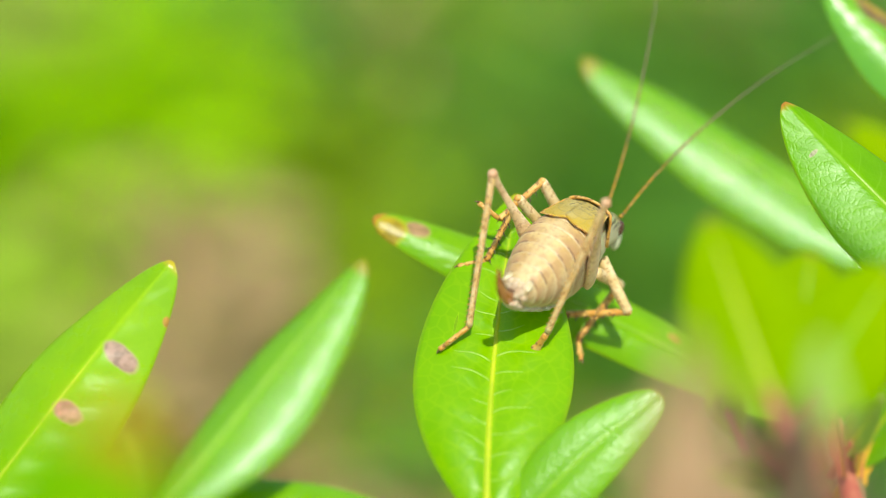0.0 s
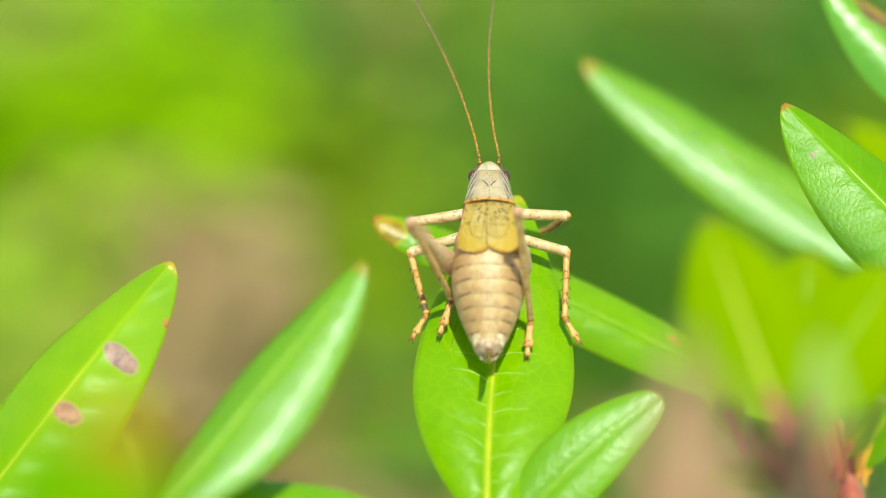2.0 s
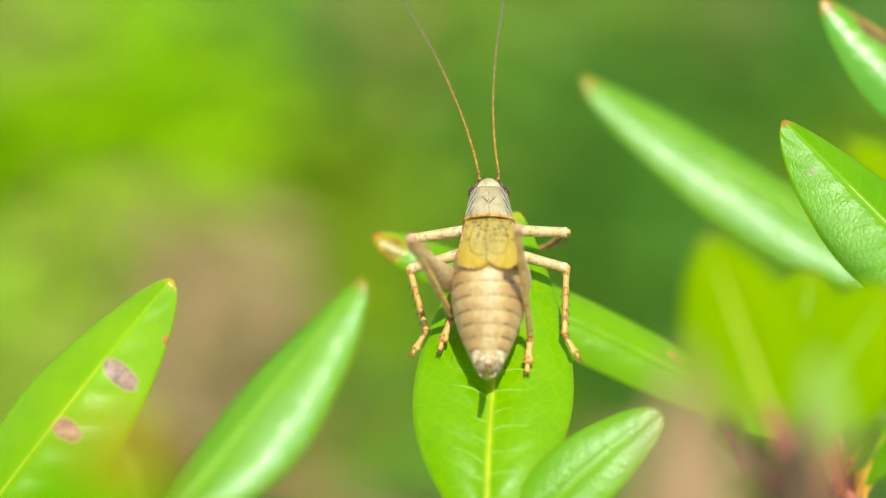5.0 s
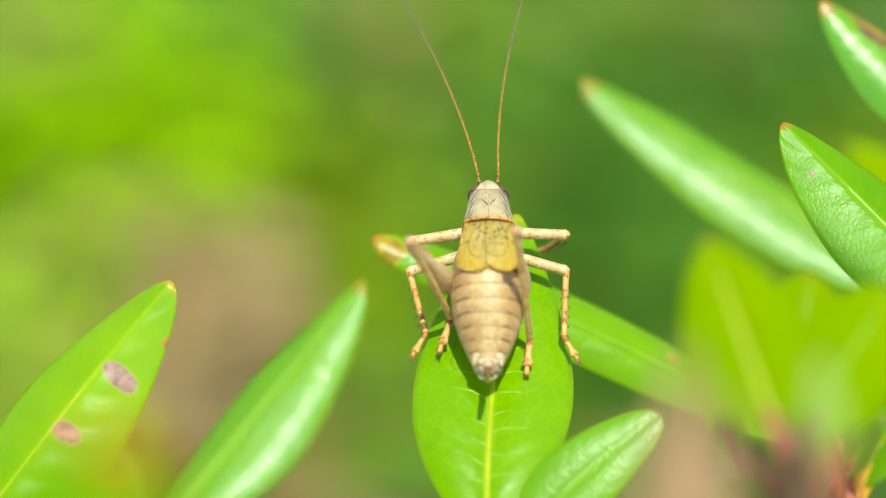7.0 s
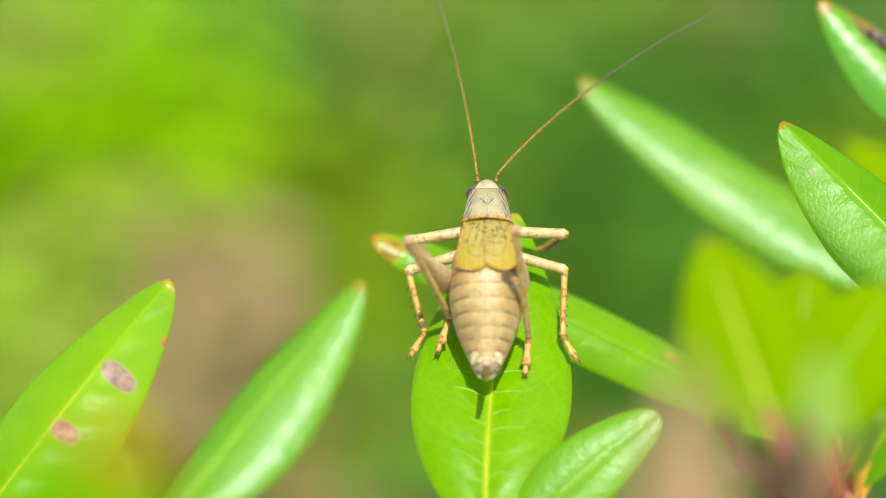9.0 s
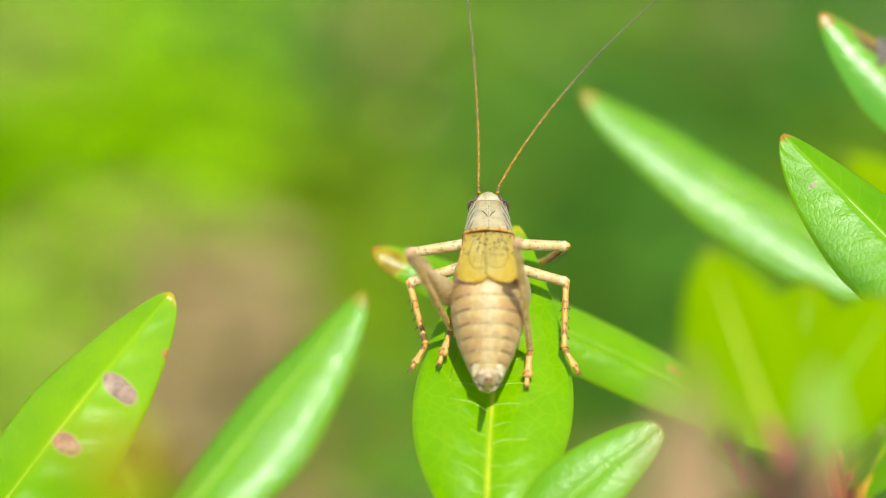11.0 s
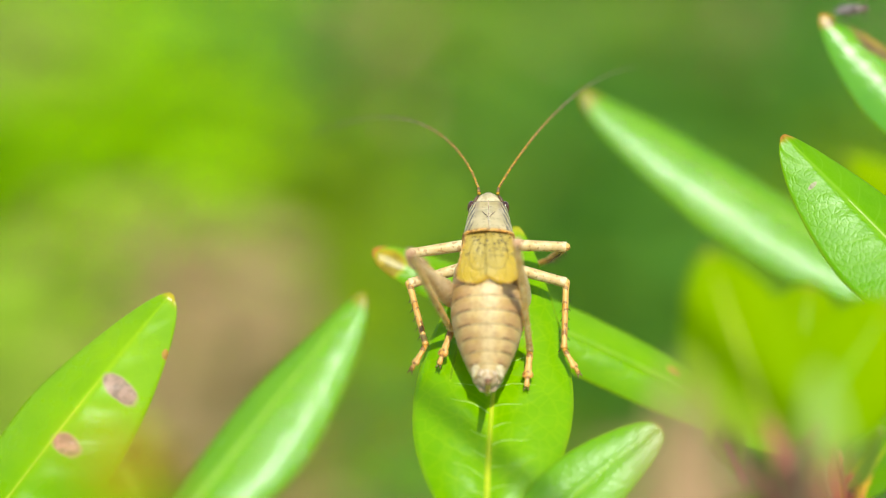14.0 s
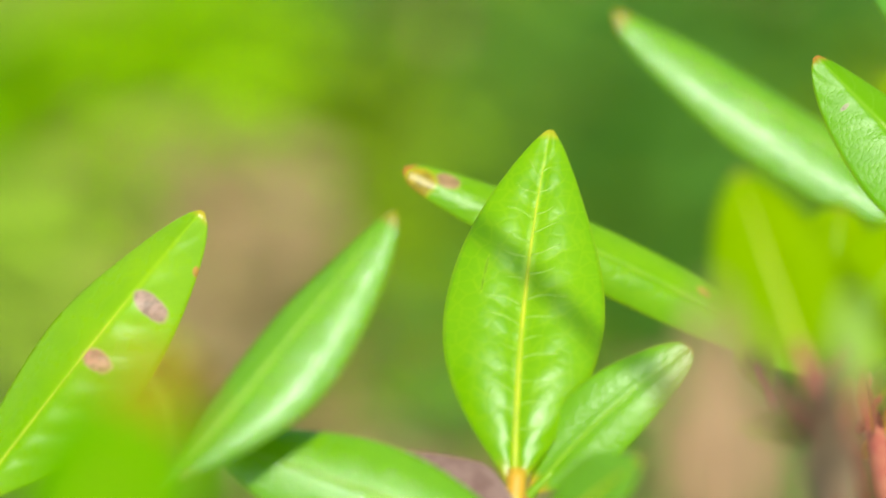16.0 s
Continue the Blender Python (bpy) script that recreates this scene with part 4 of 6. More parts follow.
def spine_mesh(name, long):
    """One thorn along +y."""
    bm = bmesh.new()
    tube(bm, [Vector((0, -0.00005, 0)), Vector((0, 0.0006 * long, 0)), Vector((0, 0.001 * long, 0))], [0.00008, 0.00005, 0.00001], 5)
    me = bpy.data.meshes.new(name)
    bm.to_mesh(me)
    bm.free()
    return me


THORNS = {"hind": spine_mesh("short_spine", 0.36), "other": spine_mesh("long_spine", 0.75)}


def spines(kind, length, shin, material):
    """Two rows of thorns on a shin."""
    hind = kind == "hind"
    me = THORNS["hind" if hind else "other"]
    if not me.materials:
        me.materials.append(material)
    n = 20 if hind else 6
    for i in range(n):
        y = length * (0.22 + 0.74 * i / (n - 1))
        for s in (-1, 1):
            ob = new("spine", me)
            ob.parent = shin
            p = Vector((s * 0.22, y + 0.1 * s, 0.3 if hind else -0.3)) * 0.001
            ob.matrix_basis = facing(p, (s * 0.45, 0.35, 0.25 if hind else -0.5), (0, 1, 0))


def fuzz(kind, length, thick, count, seed):
    """Fine pale hairs that stand off a leg."""
    rng = random.Random(seed)
    bm = bmesh.new()
    for _ in range(count):
        y, q = length * rng.uniform(0.08, 0.97), rng.uniform(0, 6.283)
        d = Vector((math.cos(q), 0.5, math.sin(q))).normalized()
        p = Vector((math.cos(q) * thick, y, math.sin(q) * thick))
        tube(bm, [p * 0.001, (p + d * rng.uniform(0.16, 0.32)) * 0.001], [0.000014, 0.000005], 3)
    return bm


def tarsus(length, plump):
    """Four joints, the third one broad and heart-shaped."""
    bm = bmesh.new()
    rows, at_y = [], 0.0
    for size, fat in ((0.32, 0.32), (0.24, 0.34), (0.18, 0.50), (0.26, 0.26)):
        l = size * length
        fat *= plump
        rows += [(at_y, 0, fat * 0.78, 0.24, 0.28), (at_y + l * 0.55, 0, fat, 0.27, 0.36), (at_y + l * 0.9, 0, fat * 0.9, 0.25, 0.32)]
        at_y += l
    loft(bm, rows, 12)
    return bm


def claws(length):
    bm = bmesh.new()
    for s in (-1, 1):
        tube(bm, [Vector((s * 0.12, length - 0.05, 0)) * 0.001, Vector((s * 0.26, length + 0.22, -0.05)) * 0.001, Vector((s * 0.32, length + 0.36, -0.25)) * 0.001], [0.00010, 0.00007, 0.00002], 6)
    return bm


LEGS = {}
for kind in ("front", "mid", "hind"):
    for side in ("l", "r"):
        fl, tl, sl = LENGTHS[kind]
        f = part("femur", femur(kind, fl), THIGH if kind == "hind" else STRAW, cricket, "thick straw-coloured jumping thigh" if kind == "hind" else "")
        bm = bmesh.new()
        bmesh.ops.create_uvsphere(bm, u_segments=12, v_segments=8, radius=0.00060 if kind == "hind" else 0.00050, matrix=Matrix.Translation((0, fl * 0.001, 0)))
        part("knee", bm, ORANGE if kind != "hind" else PINKISH, f)
        t = part("tibia", tibia(kind, tl), ORANGE if kind != "hind" else AMBER, cricket)
        spines(kind, tl, t, DARK_LINE if kind != "hind" else ORANGE)
        q = part("tarsus", tarsus(sl, 1.3 if kind == "hind" else 1.05), ORANGE, cricket)
        part("claw_pair", claws(sl), CLAW, q)
        if kind != "hind":
            part("fuzz", fuzz(kind, fl, 0.50, 130, len(LEGS)), HAIR, f)
            part("fuzz", fuzz(kind, tl, 0.33, 110, len(LEGS) + 20), HAIR, t)
        else:
            part("fuzz", fuzz(kind, tl, 0.36, 150, len(LEGS) + 40), HAIR, t)
        LEGS[kind + "_" + side] = (f, t, q)

# feelers: a fixed first joint and a chain of slender joints that swing on it
FEELER_LENGTH, FEELER_JOINTS = 37.0, 14
FEELERS = []
for s in (-1, 1):
    root = Vector((s * 1.05, 11.6, 0.75))
    bm = bmesh.new()
    tube(bm, [Vector((0, 0, 0)), Vector((s * 0.06, 0.4, 0.15)) * 0.001, Vector((s * 0.1, 0.85, 0.3)) * 0.001], [0.00018, 0.0002, 0.00014], 10)
    base = part("feeler_root", bm, FEELER, cricket)
    base.matrix_basis = Matrix.Translation(root * 0.001)
    joints = []
    for i in range(FEELER_JOINTS):
        l = FEELER_LENGTH / FEELER_JOINTS * 0.001
        r0, r1 = (0.00012 * (1 - j / FEELER_JOINTS) ** 0.7 + 0.00003 for j in (i, i + 1))
        bm = bmesh.new()
        tube(bm, [Vector((0, -0.00004, 0)), Vector((0, l * 0.5, 0)), Vector((0, l + 0.00004, 0))], [r0, (r0 + r1) / 2, r1], 7)
        joints.append(part("feeler_joint", bm, FEELER_TONES[min(5, i * 2 // 3)], base))
    FEELERS.append((base, joints, l, Vector((s * 0.1, 0.8, 0.28)) * 0.001))

# ---- a small fly on the blighted leaf, and one that darts past ----
FLY_GREY = plain("fly_grey_brown", (0.10, 0.075, 0.055), (0.22, 0.17, 0.14), 900, 0.5, 0.4, 0.00005)
FLY_WING = plain("fly_wing", (0.24, 0.19, 0.17), (0.38, 0.32, 0.28), 700, 0.25, 0.2, 0.00002, 0.3)
FLY_EYE = plain("fly_eye", (0.06, 0.015, 0.012), (0.10, 0.03, 0.02), 900, 0.2)


def fly(label):
    """Body along +y, feet 0.9 mm below its middle."""
    thing = tagged(empty("fly", (0, 0, 0)), label, "insect", "flies")
    bm = bmesh.new()
    loft(bm, [(-0.2, 0, 0.45, 0.4, 0.4), (0.2, 0.05, 0.62, 0.6, 0.55), (0.7, 0.05, 0.6, 0.58, 0.5), (1.1, 0, 0.3, 0.3, 0.3)], 14)
    part("thorax", bm, FLY_GREY, thing)
    bm = bmesh.new()
    loft(bm, [(-0.1, -0.05, 0.35, 0.3, 0.3), (-0.6, -0.1, 0.56, 0.45, 0.45), (-1.3, -0.15, 0.45, 0.36, 0.36), (-1.9, -0.2, 0.12, 0.1, 0.1)], 14)
    part("abdomen", bm, FLY_GREY, thing)
    bm = bmesh.new()
    loft(bm, [(1.05, 0, 0.28, 0.25, 0.25), (1.3, 0, 0.5, 0.42, 0.45), (1.6, -0.05, 0.38, 0.32, 0.4), (1.75, -0.1, 0.12, 0.12, 0.2)], 14)
    head_part = part("head", bm, FLY_GREY, thing)
    for s in (-1, 1):
        bm = bmesh.new()
        bmesh.ops.create_uvsphere(bm, u_segments=12, v_segments=8, radius=0.00030, matrix=Matrix.Translation((s * 0.00036, 0.00138, 0.00008)))
        part("eye", bm, FLY_EYE, head_part)
        bm = bmesh.new()
        rows = []
        for j in range(8):
            f = j / 7
            w = 0.5 * math.sin(math.pi * (0.08 + 0.86 * f)) ** 0.6
            c = Vector((s * (0.25 + 0.35 * f), 0.35 - 2.7 * f, 0.55 - 0.25 * f))
            rows.append([(c + Vector((q * w, 0, 0.05 * (1 - q * q)))) * 0.001 for q in (-1, -0.5, 0, 0.5, 1)])
        sheet(bm, rows)
        bmesh.ops.solidify(bm, geom=bm.faces[:], thickness=0.00002)
        part("wing", bm, FLY_WING, thing)
        for y0, y1 in ((0.8, 1.5), (0.35, 0.3), (0.0, -1.2)):
            bm = bmesh.new()
            tube(bm, [Vector(q) * 0.001 for q in ((s * 0.35, y0, -0.35), (s * 0.95, (y0 + y1) / 2, -0.1), (s * 1.15, y1, -0.9))], [0.00009, 0.00008, 0.00004], 6)
            part("leg", bm, FLY_GREY, thing)
    return thing


fly_sitting = fly("small grey-brown fly walking on a leaf")
fly_passing = fly("small fly darting past, blurred")

# ---- an unseen stalk over the bush, added to cast the shadow band on the leaf ----
STALK = plain("shade_stalk_straw", (0.42, 0.34, 0.14), (0.52, 0.44, 0.22), 90, 0.6)
bm = bmesh.new()
lean = turn((14.0, -12.1, -7.5)).normalized()
line = [lean * q for q in (-0.07, -0.04, 0.0, 0.05, 0.10, 0.16, 0.22)]
line += [line[-1] + Vector((0.10, -0.02, -0.16)), line[-1] + Vector((0.16, -0.03, -0.36)), line[-1] + Vector((0.19, -0.03, -0.76))]
tube(bm, line, [0.0007, 0.0009, 0.0010, 0.0010, 0.0010, 0.0015, 0.0016, 0.0018, 0.002, 0.002], 10)
grass_stalk = tagged(empty("grass_stalk", (0, 0, 0)), "unseen stalk added to cast the shadow band on the leaf", "grass")
part("stem", bm, STALK, grass_stalk)

# ---- ground and far plants ----
def soil_material():
    """Brown soil and litter with low moss and weeds between."""
    k = Nodes("soil_litter")
    a, b, c = k.noise(9, 5), k.noise(70, 4), k.noise(1.3, 6, rough=0.65)
    colour = k.mix(k.ramp(a, 0.35, 0.65), (0.30, 0.22, 0.13), (0.42, 0.31, 0.20))
    colour = k.mix(k.math("MULTIPLY", k.ramp(b, 0.45, 0.7), 0.5), colour, (0.26, 0.20, 0.10))
    weeds = k.math("MULTIPLY", k.ramp(c, 0.46, 0.58), k.ramp(b, 0.35, 0.55, 0.5, 1.0))
    colour = k.mix(weeds, colour, k.mix(k.ramp(a, 0.4, 0.6), (0.07, 0.15, 0.02), (0.13, 0.22, 0.03)))
    return k.finish(colour, 0.9, k.bump(k.math("ADD", a, b), 0.8, 0.012))


def ground_height(x, y):
    return 0.03 * noise.noise(Vector((x * 2.1, y * 2.1, 0))) + 0.4 * noise.noise(Vector((x * 0.05, y * 0.05, 3))) - 0.02


bm = bmesh.new()
rows, n = [], 60
for j in range(n + 1):
    row = []
    for i in range(n + 1):
        sx, sy = 2 * i / n - 1, 2 * j / n - 1
        x, y = 40 * sx * abs(sx) ** 2.2, 40 * sy * abs(sy) ** 2.2 + 0.9
        row.append(Vector((x, y, ground_height(x, y))))
    rows.append(row)
sheet(bm, rows)
tagged(part("ground", bm, soil_material()), "brown soil with leaf litter", "ground", kind="structure")


def herb_leaf_bmesh(rng, count, spread, height, size):
    """Many bent leaves round a point, thinning out from the middle, with gaps."""
    bm = bmesh.new()
    for _ in range(count):
        x, y = rng.gauss(0, spread), rng.gauss(0, spread)
        c = Vector((x, y, height * rng.random() / (1 + (x * x + y * y) / (2 * spread * spread))))
        l = size * rng.uniform(0.6, 1.3)
        d = Euler((rng.uniform(-0.5, 0.6), rng.uniform(-0.4, 0.4), rng.uniform(0, 6.283))).to_matrix()
        pts = []
        for f, w in ((0, 0.05), (0.3, 0.2), (0.6, 0.2), (1, 0.01)):
            z = -0.25 * l * f * f
            pts.append([c + d @ Vector((s * w * l, f * l, z + abs(s) * 0.05 * l)) for s in (-1, 0, 1)])
        sheet(bm, pts)
    return bm


def herb(where, material, seed, spread, count, label, name="low_shrub"):
    """A low plant whose crown is centred at where; its stems stand on the ground."""
    rng = random.Random(seed)
    foot = Vector((where.x, where.y, 0))
    thing = tagged(empty(name, foot), label, "shrub", "plants behind")
    crown = part("crown", herb_leaf_bmesh(rng, count, spread, 0.05, 0.022), material, thing)
    crown.location = where - foot - Vector((0, 0, 0.025))
    for i in range(4):
        q = rng.uniform(0, 6.28)
        top = where - foot + Vector((math.cos(q), math.sin(q), 0)) * spread * 0.7
        bm = bmesh.new()
        tube(bm, [Vector((0, 0, -0.03)), top * 0.5 + Vector((0, 0, 0.01)), top], [0.005, 0.004, 0.002], 7)
        part("stem", bm, FAR_STEM, thing)
    return thing


FAR_STEM = plain("herb_stem", (0.22, 0.24, 0.06), (0.30, 0.28, 0.10), 60, 0.6)
FAR_BRIGHT = plain("foliage_bright", (0.32, 0.60, 0.002), (0.42, 0.70, 0.003), 30, 0.6, thru=0.4, spec=0.2)
FAR_MOSS = plain("foliage_moss", (0.20, 0.33, 0.004), (0.25, 0.37, 0.008), 30, 0.6, thru=0.3, spec=0.2)
FAR_PALE = plain("foliage_pale", (0.333, 0.500, 0.0432), (0.437, 0.580, 0.0720), 30, 0.6, thru=0.3, spec=0.2)
FAR_TEAL = plain("foliage_bluish", (0.114, 0.310, 0.0324), (0.166, 0.380, 0.0504), 30, 0.6, thru=0.3, spec=0.2)
FAR_FRESH = plain("foliage_fresh", (0.156, 0.380, 0.0072), (0.218, 0.460, 0.0130), 30, 0.6, thru=0.35, spec=0.2)
FAR_DEEP = plain("foliage_deep", (0.073, 0.205, 0.0144), (0.104, 0.260, 0.0230), 30, 0.6, thru=0.25, spec=0.2)
FAR_UMBER = plain("litter_umber", (0.27, 0.225, 0.095), (0.35, 0.29, 0.125), 30, 0.7, thru=0.2, spec=0.2)
FAR_STRAW = plain("litter_straw", (0.46, 0.32, 0.145), (0.56, 0.40, 0.20), 30, 0.7, thru=0.2, spec=0.2)
FAR_OLIVE = plain("foliage_olive", (0.140, 0.270, 0.0130), (0.208, 0.330, 0.0216), 30, 0.6, thru=0.25, spec=0.2)

TALES = {
    "bright": (FAR_BRIGHT, "bright yellow-green shrub, out of focus", "low_shrub"),
    "moss": (FAR_MOSS, "mossy yellow-green shrub, out of focus", "low_shrub"),
    "pale": (FAR_PALE, "pale green shrub, out of focus", "low_shrub"),
    "teal": (FAR_TEAL, "bluish green shrub, out of focus", "low_shrub"),
    "fresh": (FAR_FRESH, "fresh green shrub, out of focus", "low_shrub"),
    "deep": (FAR_DEEP, "deep green shrub, out of focus", "low_shrub"),
    "olive": (FAR_OLIVE, "olive green shrub, out of focus", "low_shrub"),
    "straw": (FAR_STRAW, "tuft of dry pinkish tan straw, out of focus", "dry_tuft"),
    "umber": (FAR_UMBER, "tuft of dull brown litter, out of focus", "dry_tuft"),
}
# kind: across, up and away in millimetres, spread in millimetres, leaves
FAR_PLANTS = (
    ("bright", -46, 20, 820, 40, 420), ("bright", -39, 17, 840, 34, 330), ("bright", -42, 13, 830, 24, 160),
    ("bright", -32, 15, 850, 20, 30), ("pale", -50, 27, 800, 18, 120), ("pale", -51, -5, 760, 26, 230),
    ("pale", -49, -14, 760, 28, 230), ("teal", -25.5, 25, 900, 22, 220), ("teal", -23.5, 18, 900, 20, 170),
    ("moss", -19, 9, 870, 32, 120), ("olive", -17, 12, 875, 30, 130), ("moss", -12, 8, 860, 32, 200), ("moss", -16, -1, 850, 30, 330),
    ("moss", -30, 10, 850, 26, 80), ("olive", -12, 24, 950, 42, 330), ("olive", -6, 16, 930, 38, 280),
    ("straw", -9, 24, 940, 36, 70), ("straw", -38, 2, 800, 30, 420), ("straw", -35, -5, 810, 28, 320),
    ("umber", -29, -4, 810, 28, 360), ("umber", -27, -13, 810, 30, 300), ("olive", -33, 5, 840, 30, 60),
    ("straw", -31, 2, 810, 24, 130), ("straw", -42, -3, 800, 24, 140), ("olive", -38, -20, 800, 40, 200),
    ("deep", 4, 12, 880, 38, 230), ("olive", 6, 11, 870, 38, 140), ("deep", 14, 15, 900, 42, 380), ("deep", 14, 3, 860, 40, 360),
    ("deep", 20, 6, 860, 38, 340), ("deep", 6, 1, 850, 34, 280), ("deep", 20, -8, 830, 36, 320),
    ("deep", 22, 20, 930, 40, 200), ("olive", 24, 22, 940, 40, 220), ("straw", 27, 25, 950, 30, 60),
    ("deep", 33, 15, 900, 42, 340), ("deep", 42, 23, 950, 40, 330), ("moss", 48, 9, 860, 28, 180),
    ("deep", 32, 2, 860, 40, 300), ("deep", 42, -6, 840, 40, 300), ("olive", 4, 24, 960, 40, 240),
    ("deep", 8, 22, 960, 40, 160), ("moss", -5, -9, 810, 28, 180), ("fresh", -9, -14, 820, 26, 150),
    ("teal", -3, -15, 800, 26, 240), ("straw", -10, -25, 790, 24, 230), ("olive", -16, -19, 810, 26, 140),
    ("straw", -17, -23, 790, 24, 120), ("teal", 16, -17, 820, 30, 200), ("straw", 24, -24, 800, 30, 160),
    ("deep", 6, -12, 830, 30, 200), ("moss", -20, -9, 830, 28, 130), ("straw", 2, -33, 790, 34, 200),
    ("olive", -25, -32, 790, 40, 200), ("deep", 36, -22, 800, 40, 240), ("bright", -42, 34, 1000, 50, 330),
    ("teal", -22, 34, 1050, 40, 240), ("olive", -8, 35, 1100, 55, 330), ("deep", 12, 35, 1100, 55, 330),
    ("olive", 27, 35, 1100, 50, 300), ("deep", 46, 35, 1050, 50, 300), ("deep", 56, 12, 880, 44, 260),
    ("bright", -56, 8, 830, 34, 220), ("olive", 0, 6, 860, 36, 130), ("moss", -4, -4, 850, 28, 110),
)
for i, (what, across, up, away, spread, leaves) in enumerate(FAR_PLANTS):
    stuff, tale, kind = TALES[what]
    herb(at(across, up, away), stuff, i + 1, spread * 0.001, leaves, tale, kind)

# ---- what moves ----
# Seconds: body centre, forward and back-up directions, in the bush's axes
BODY_KEYS = {
    0.0: ((13.6, -3.1, 4.5), (0.52, 0.361, 0.774), (0.165, 0.847, -0.506)),
    1.5: ((5.1, -3.2, 0.9), (0.01, 0.902, 0.432), (-0.002, 0.432, -0.902)),
    14.4: ((1.7, -2.7, 1.8), (-0.326, 0.676, 0.66), (0.058, 0.712, -0.7)),
    14.5: ((-0.8, -3.5, 3.2), (-0.462, 0.416, 0.783), (-0.078, 0.861, -0.503)),
    14.6: ((-2.5, -2.8, 4), (-0.515, 0.13, 0.848), (-0.181, 0.95, -0.255)),
    14.7: ((-4, -5.8, 8.4), (-0.428, -0.183, 0.885), (-0.587, 0.801, -0.119)),
    14.8: ((-6.2, -10.2, 9.4), (-0.209, -0.665, 0.717), (-0.903, 0.412, 0.118)),
    14.9: ((-7.3, -15.6, 5.8), (-0.201, -0.951, 0.235), (-0.744, 0.305, 0.595)),
    15.0: ((-8.1, -20.1, 4.6), (-0.375, -0.917, 0.135), (-0.714, 0.379, 0.589)),
    15.2: ((-11, -27, 4.4), (-0.376, -0.919, 0.123), (-0.716, 0.372, 0.591)),
    15.3: ((-12.1, -29.7, 5.1), (-0.365, -0.913, 0.181), (-0.709, 0.399, 0.581)),
    15.4: ((-15.1, -34.4, 12.9), (-0.371, -0.926, 0.075), (-0.728, 0.339, 0.596)),
    15.5: ((-21.6, -38.4, 23.1), (-0.347, -0.924, -0.163), (-0.787, 0.192, 0.587)),
    15.6: ((-18.8, -51.9, 7.6), (-0.217, -0.896, 0.388), (-0.726, 0.414, 0.549)),
}

# Seconds: hip, knee, ankle and toe of each leg, millimetres in the body's axes
LEG_KEYS = {}
LEG_KEYS[0.0] = {
    "hind_l": ((-3.0, 1.2, -2.6), (-6.9, -8.1, 11.1), (-4.3, -11.7, -6.3), (-6.1, -14.6, -9.1)),
    "hind_r": ((3.8, 0.2, -2.6), (6.5, -6.6, 12.8), (3.7, -8.0, -5.0), (2.3, -8.2, -9.1)),
    "mid_l": ((-3.4, 4.2, -1.0), (-7.3, 0.8, 4.0), (-8.0, -2.7, -3.1), (-10.6, -4.7, -4.3)),
    "mid_r": ((2.7, 4, -2.7), (3.7, 9.9, -6.7), (2.1, 5.0, -12.8), (4.2, 2.4, -13.6)),
    "front_l": ((-2.6, 6.6, -0.6), (-6.7, 5.0, 4.9), (-7.9, -1.7, 2.1), (-10.3, -3.1, 3.8)),
    "front_r": ((2, 6.8, -2.4), (6.8, 6.6, -7.5), (0.2, 4.4, -10.0), (-1.7, 6.1, -12.1)),
}
LEG_KEYS[1.5] = {
    "hind_l": ((-3.6, -1.0, -1.4), (-8.6, -2.7, 14.8), (-4.1, -3.9, -2.6), (-5.5, -8.0, -3.2)),
    "hind_r": ((4.3, -0.9, -2.6), (3.0, -1.1, 14.3), (4.8, -6.3, -2.8), (4.4, -10.6, -3.3)),
    "mid_l": ((-2.1, 4.2, -2.6), (-8.6, 2.4, -3.5), (-7.1, -5.1, -3.5), (-8.5, -8.2, -3.6)),
    "mid_r": ((2, 4.2, -2.7), (8.5, 2.5, -3.1), (8.7, -5.1, -3.8), (10.1, -8.1, -4)),
    "front_l": ((-2, 6.8, -2.4), (-8.5, 5.8, -2.7), (-7.9, 7.6, -9.5), (-6.6, 8.2, -12.3)),
    "front_r": ((2, 6.8, -2.4), (8.6, 6.5, -2.2), (7.4, 8.2, -8.9), (6.1, 9, -11.8)),
}
LEG_KEYS[14.4] = {
    "hind_l": ((-3.5, -0.9, -1.9), (-10.3, -1.9, 13.7), (-2.6, -3.8, -2.5), (-3.4, -6.6, -5.8)),
    "hind_r": ((3.2, -0.6, -4.4), (2.6, -4.2, 12.2), (5.6, -8.8, -4.9), (4.3, -12.7, -6.5)),
    "mid_l": ((-0.4, 4.2, -2.6), (-7.1, 3.6, -2.8), (-5.4, -3.4, -5.1), (-7.5, -5.8, -6.3)),
    "mid_r": ((3.2, 4.2, -2.5), (9.1, 7.1, -0.6), (7.7, -0.1, -2.8), (10, -2.4, -3.8)),
    "front_l": ((-2, 6.8, -2.4), (-7, 4.6, -6.2), (-1.4, 5.2, -10.4), (0.5, 6.4, -12.6)),
    "front_r": ((2, 6.8, -2.4), (8, 6.9, 0.4), (8.6, 0.2, 2.3), (11.4, 0.6, 0.7)),
}
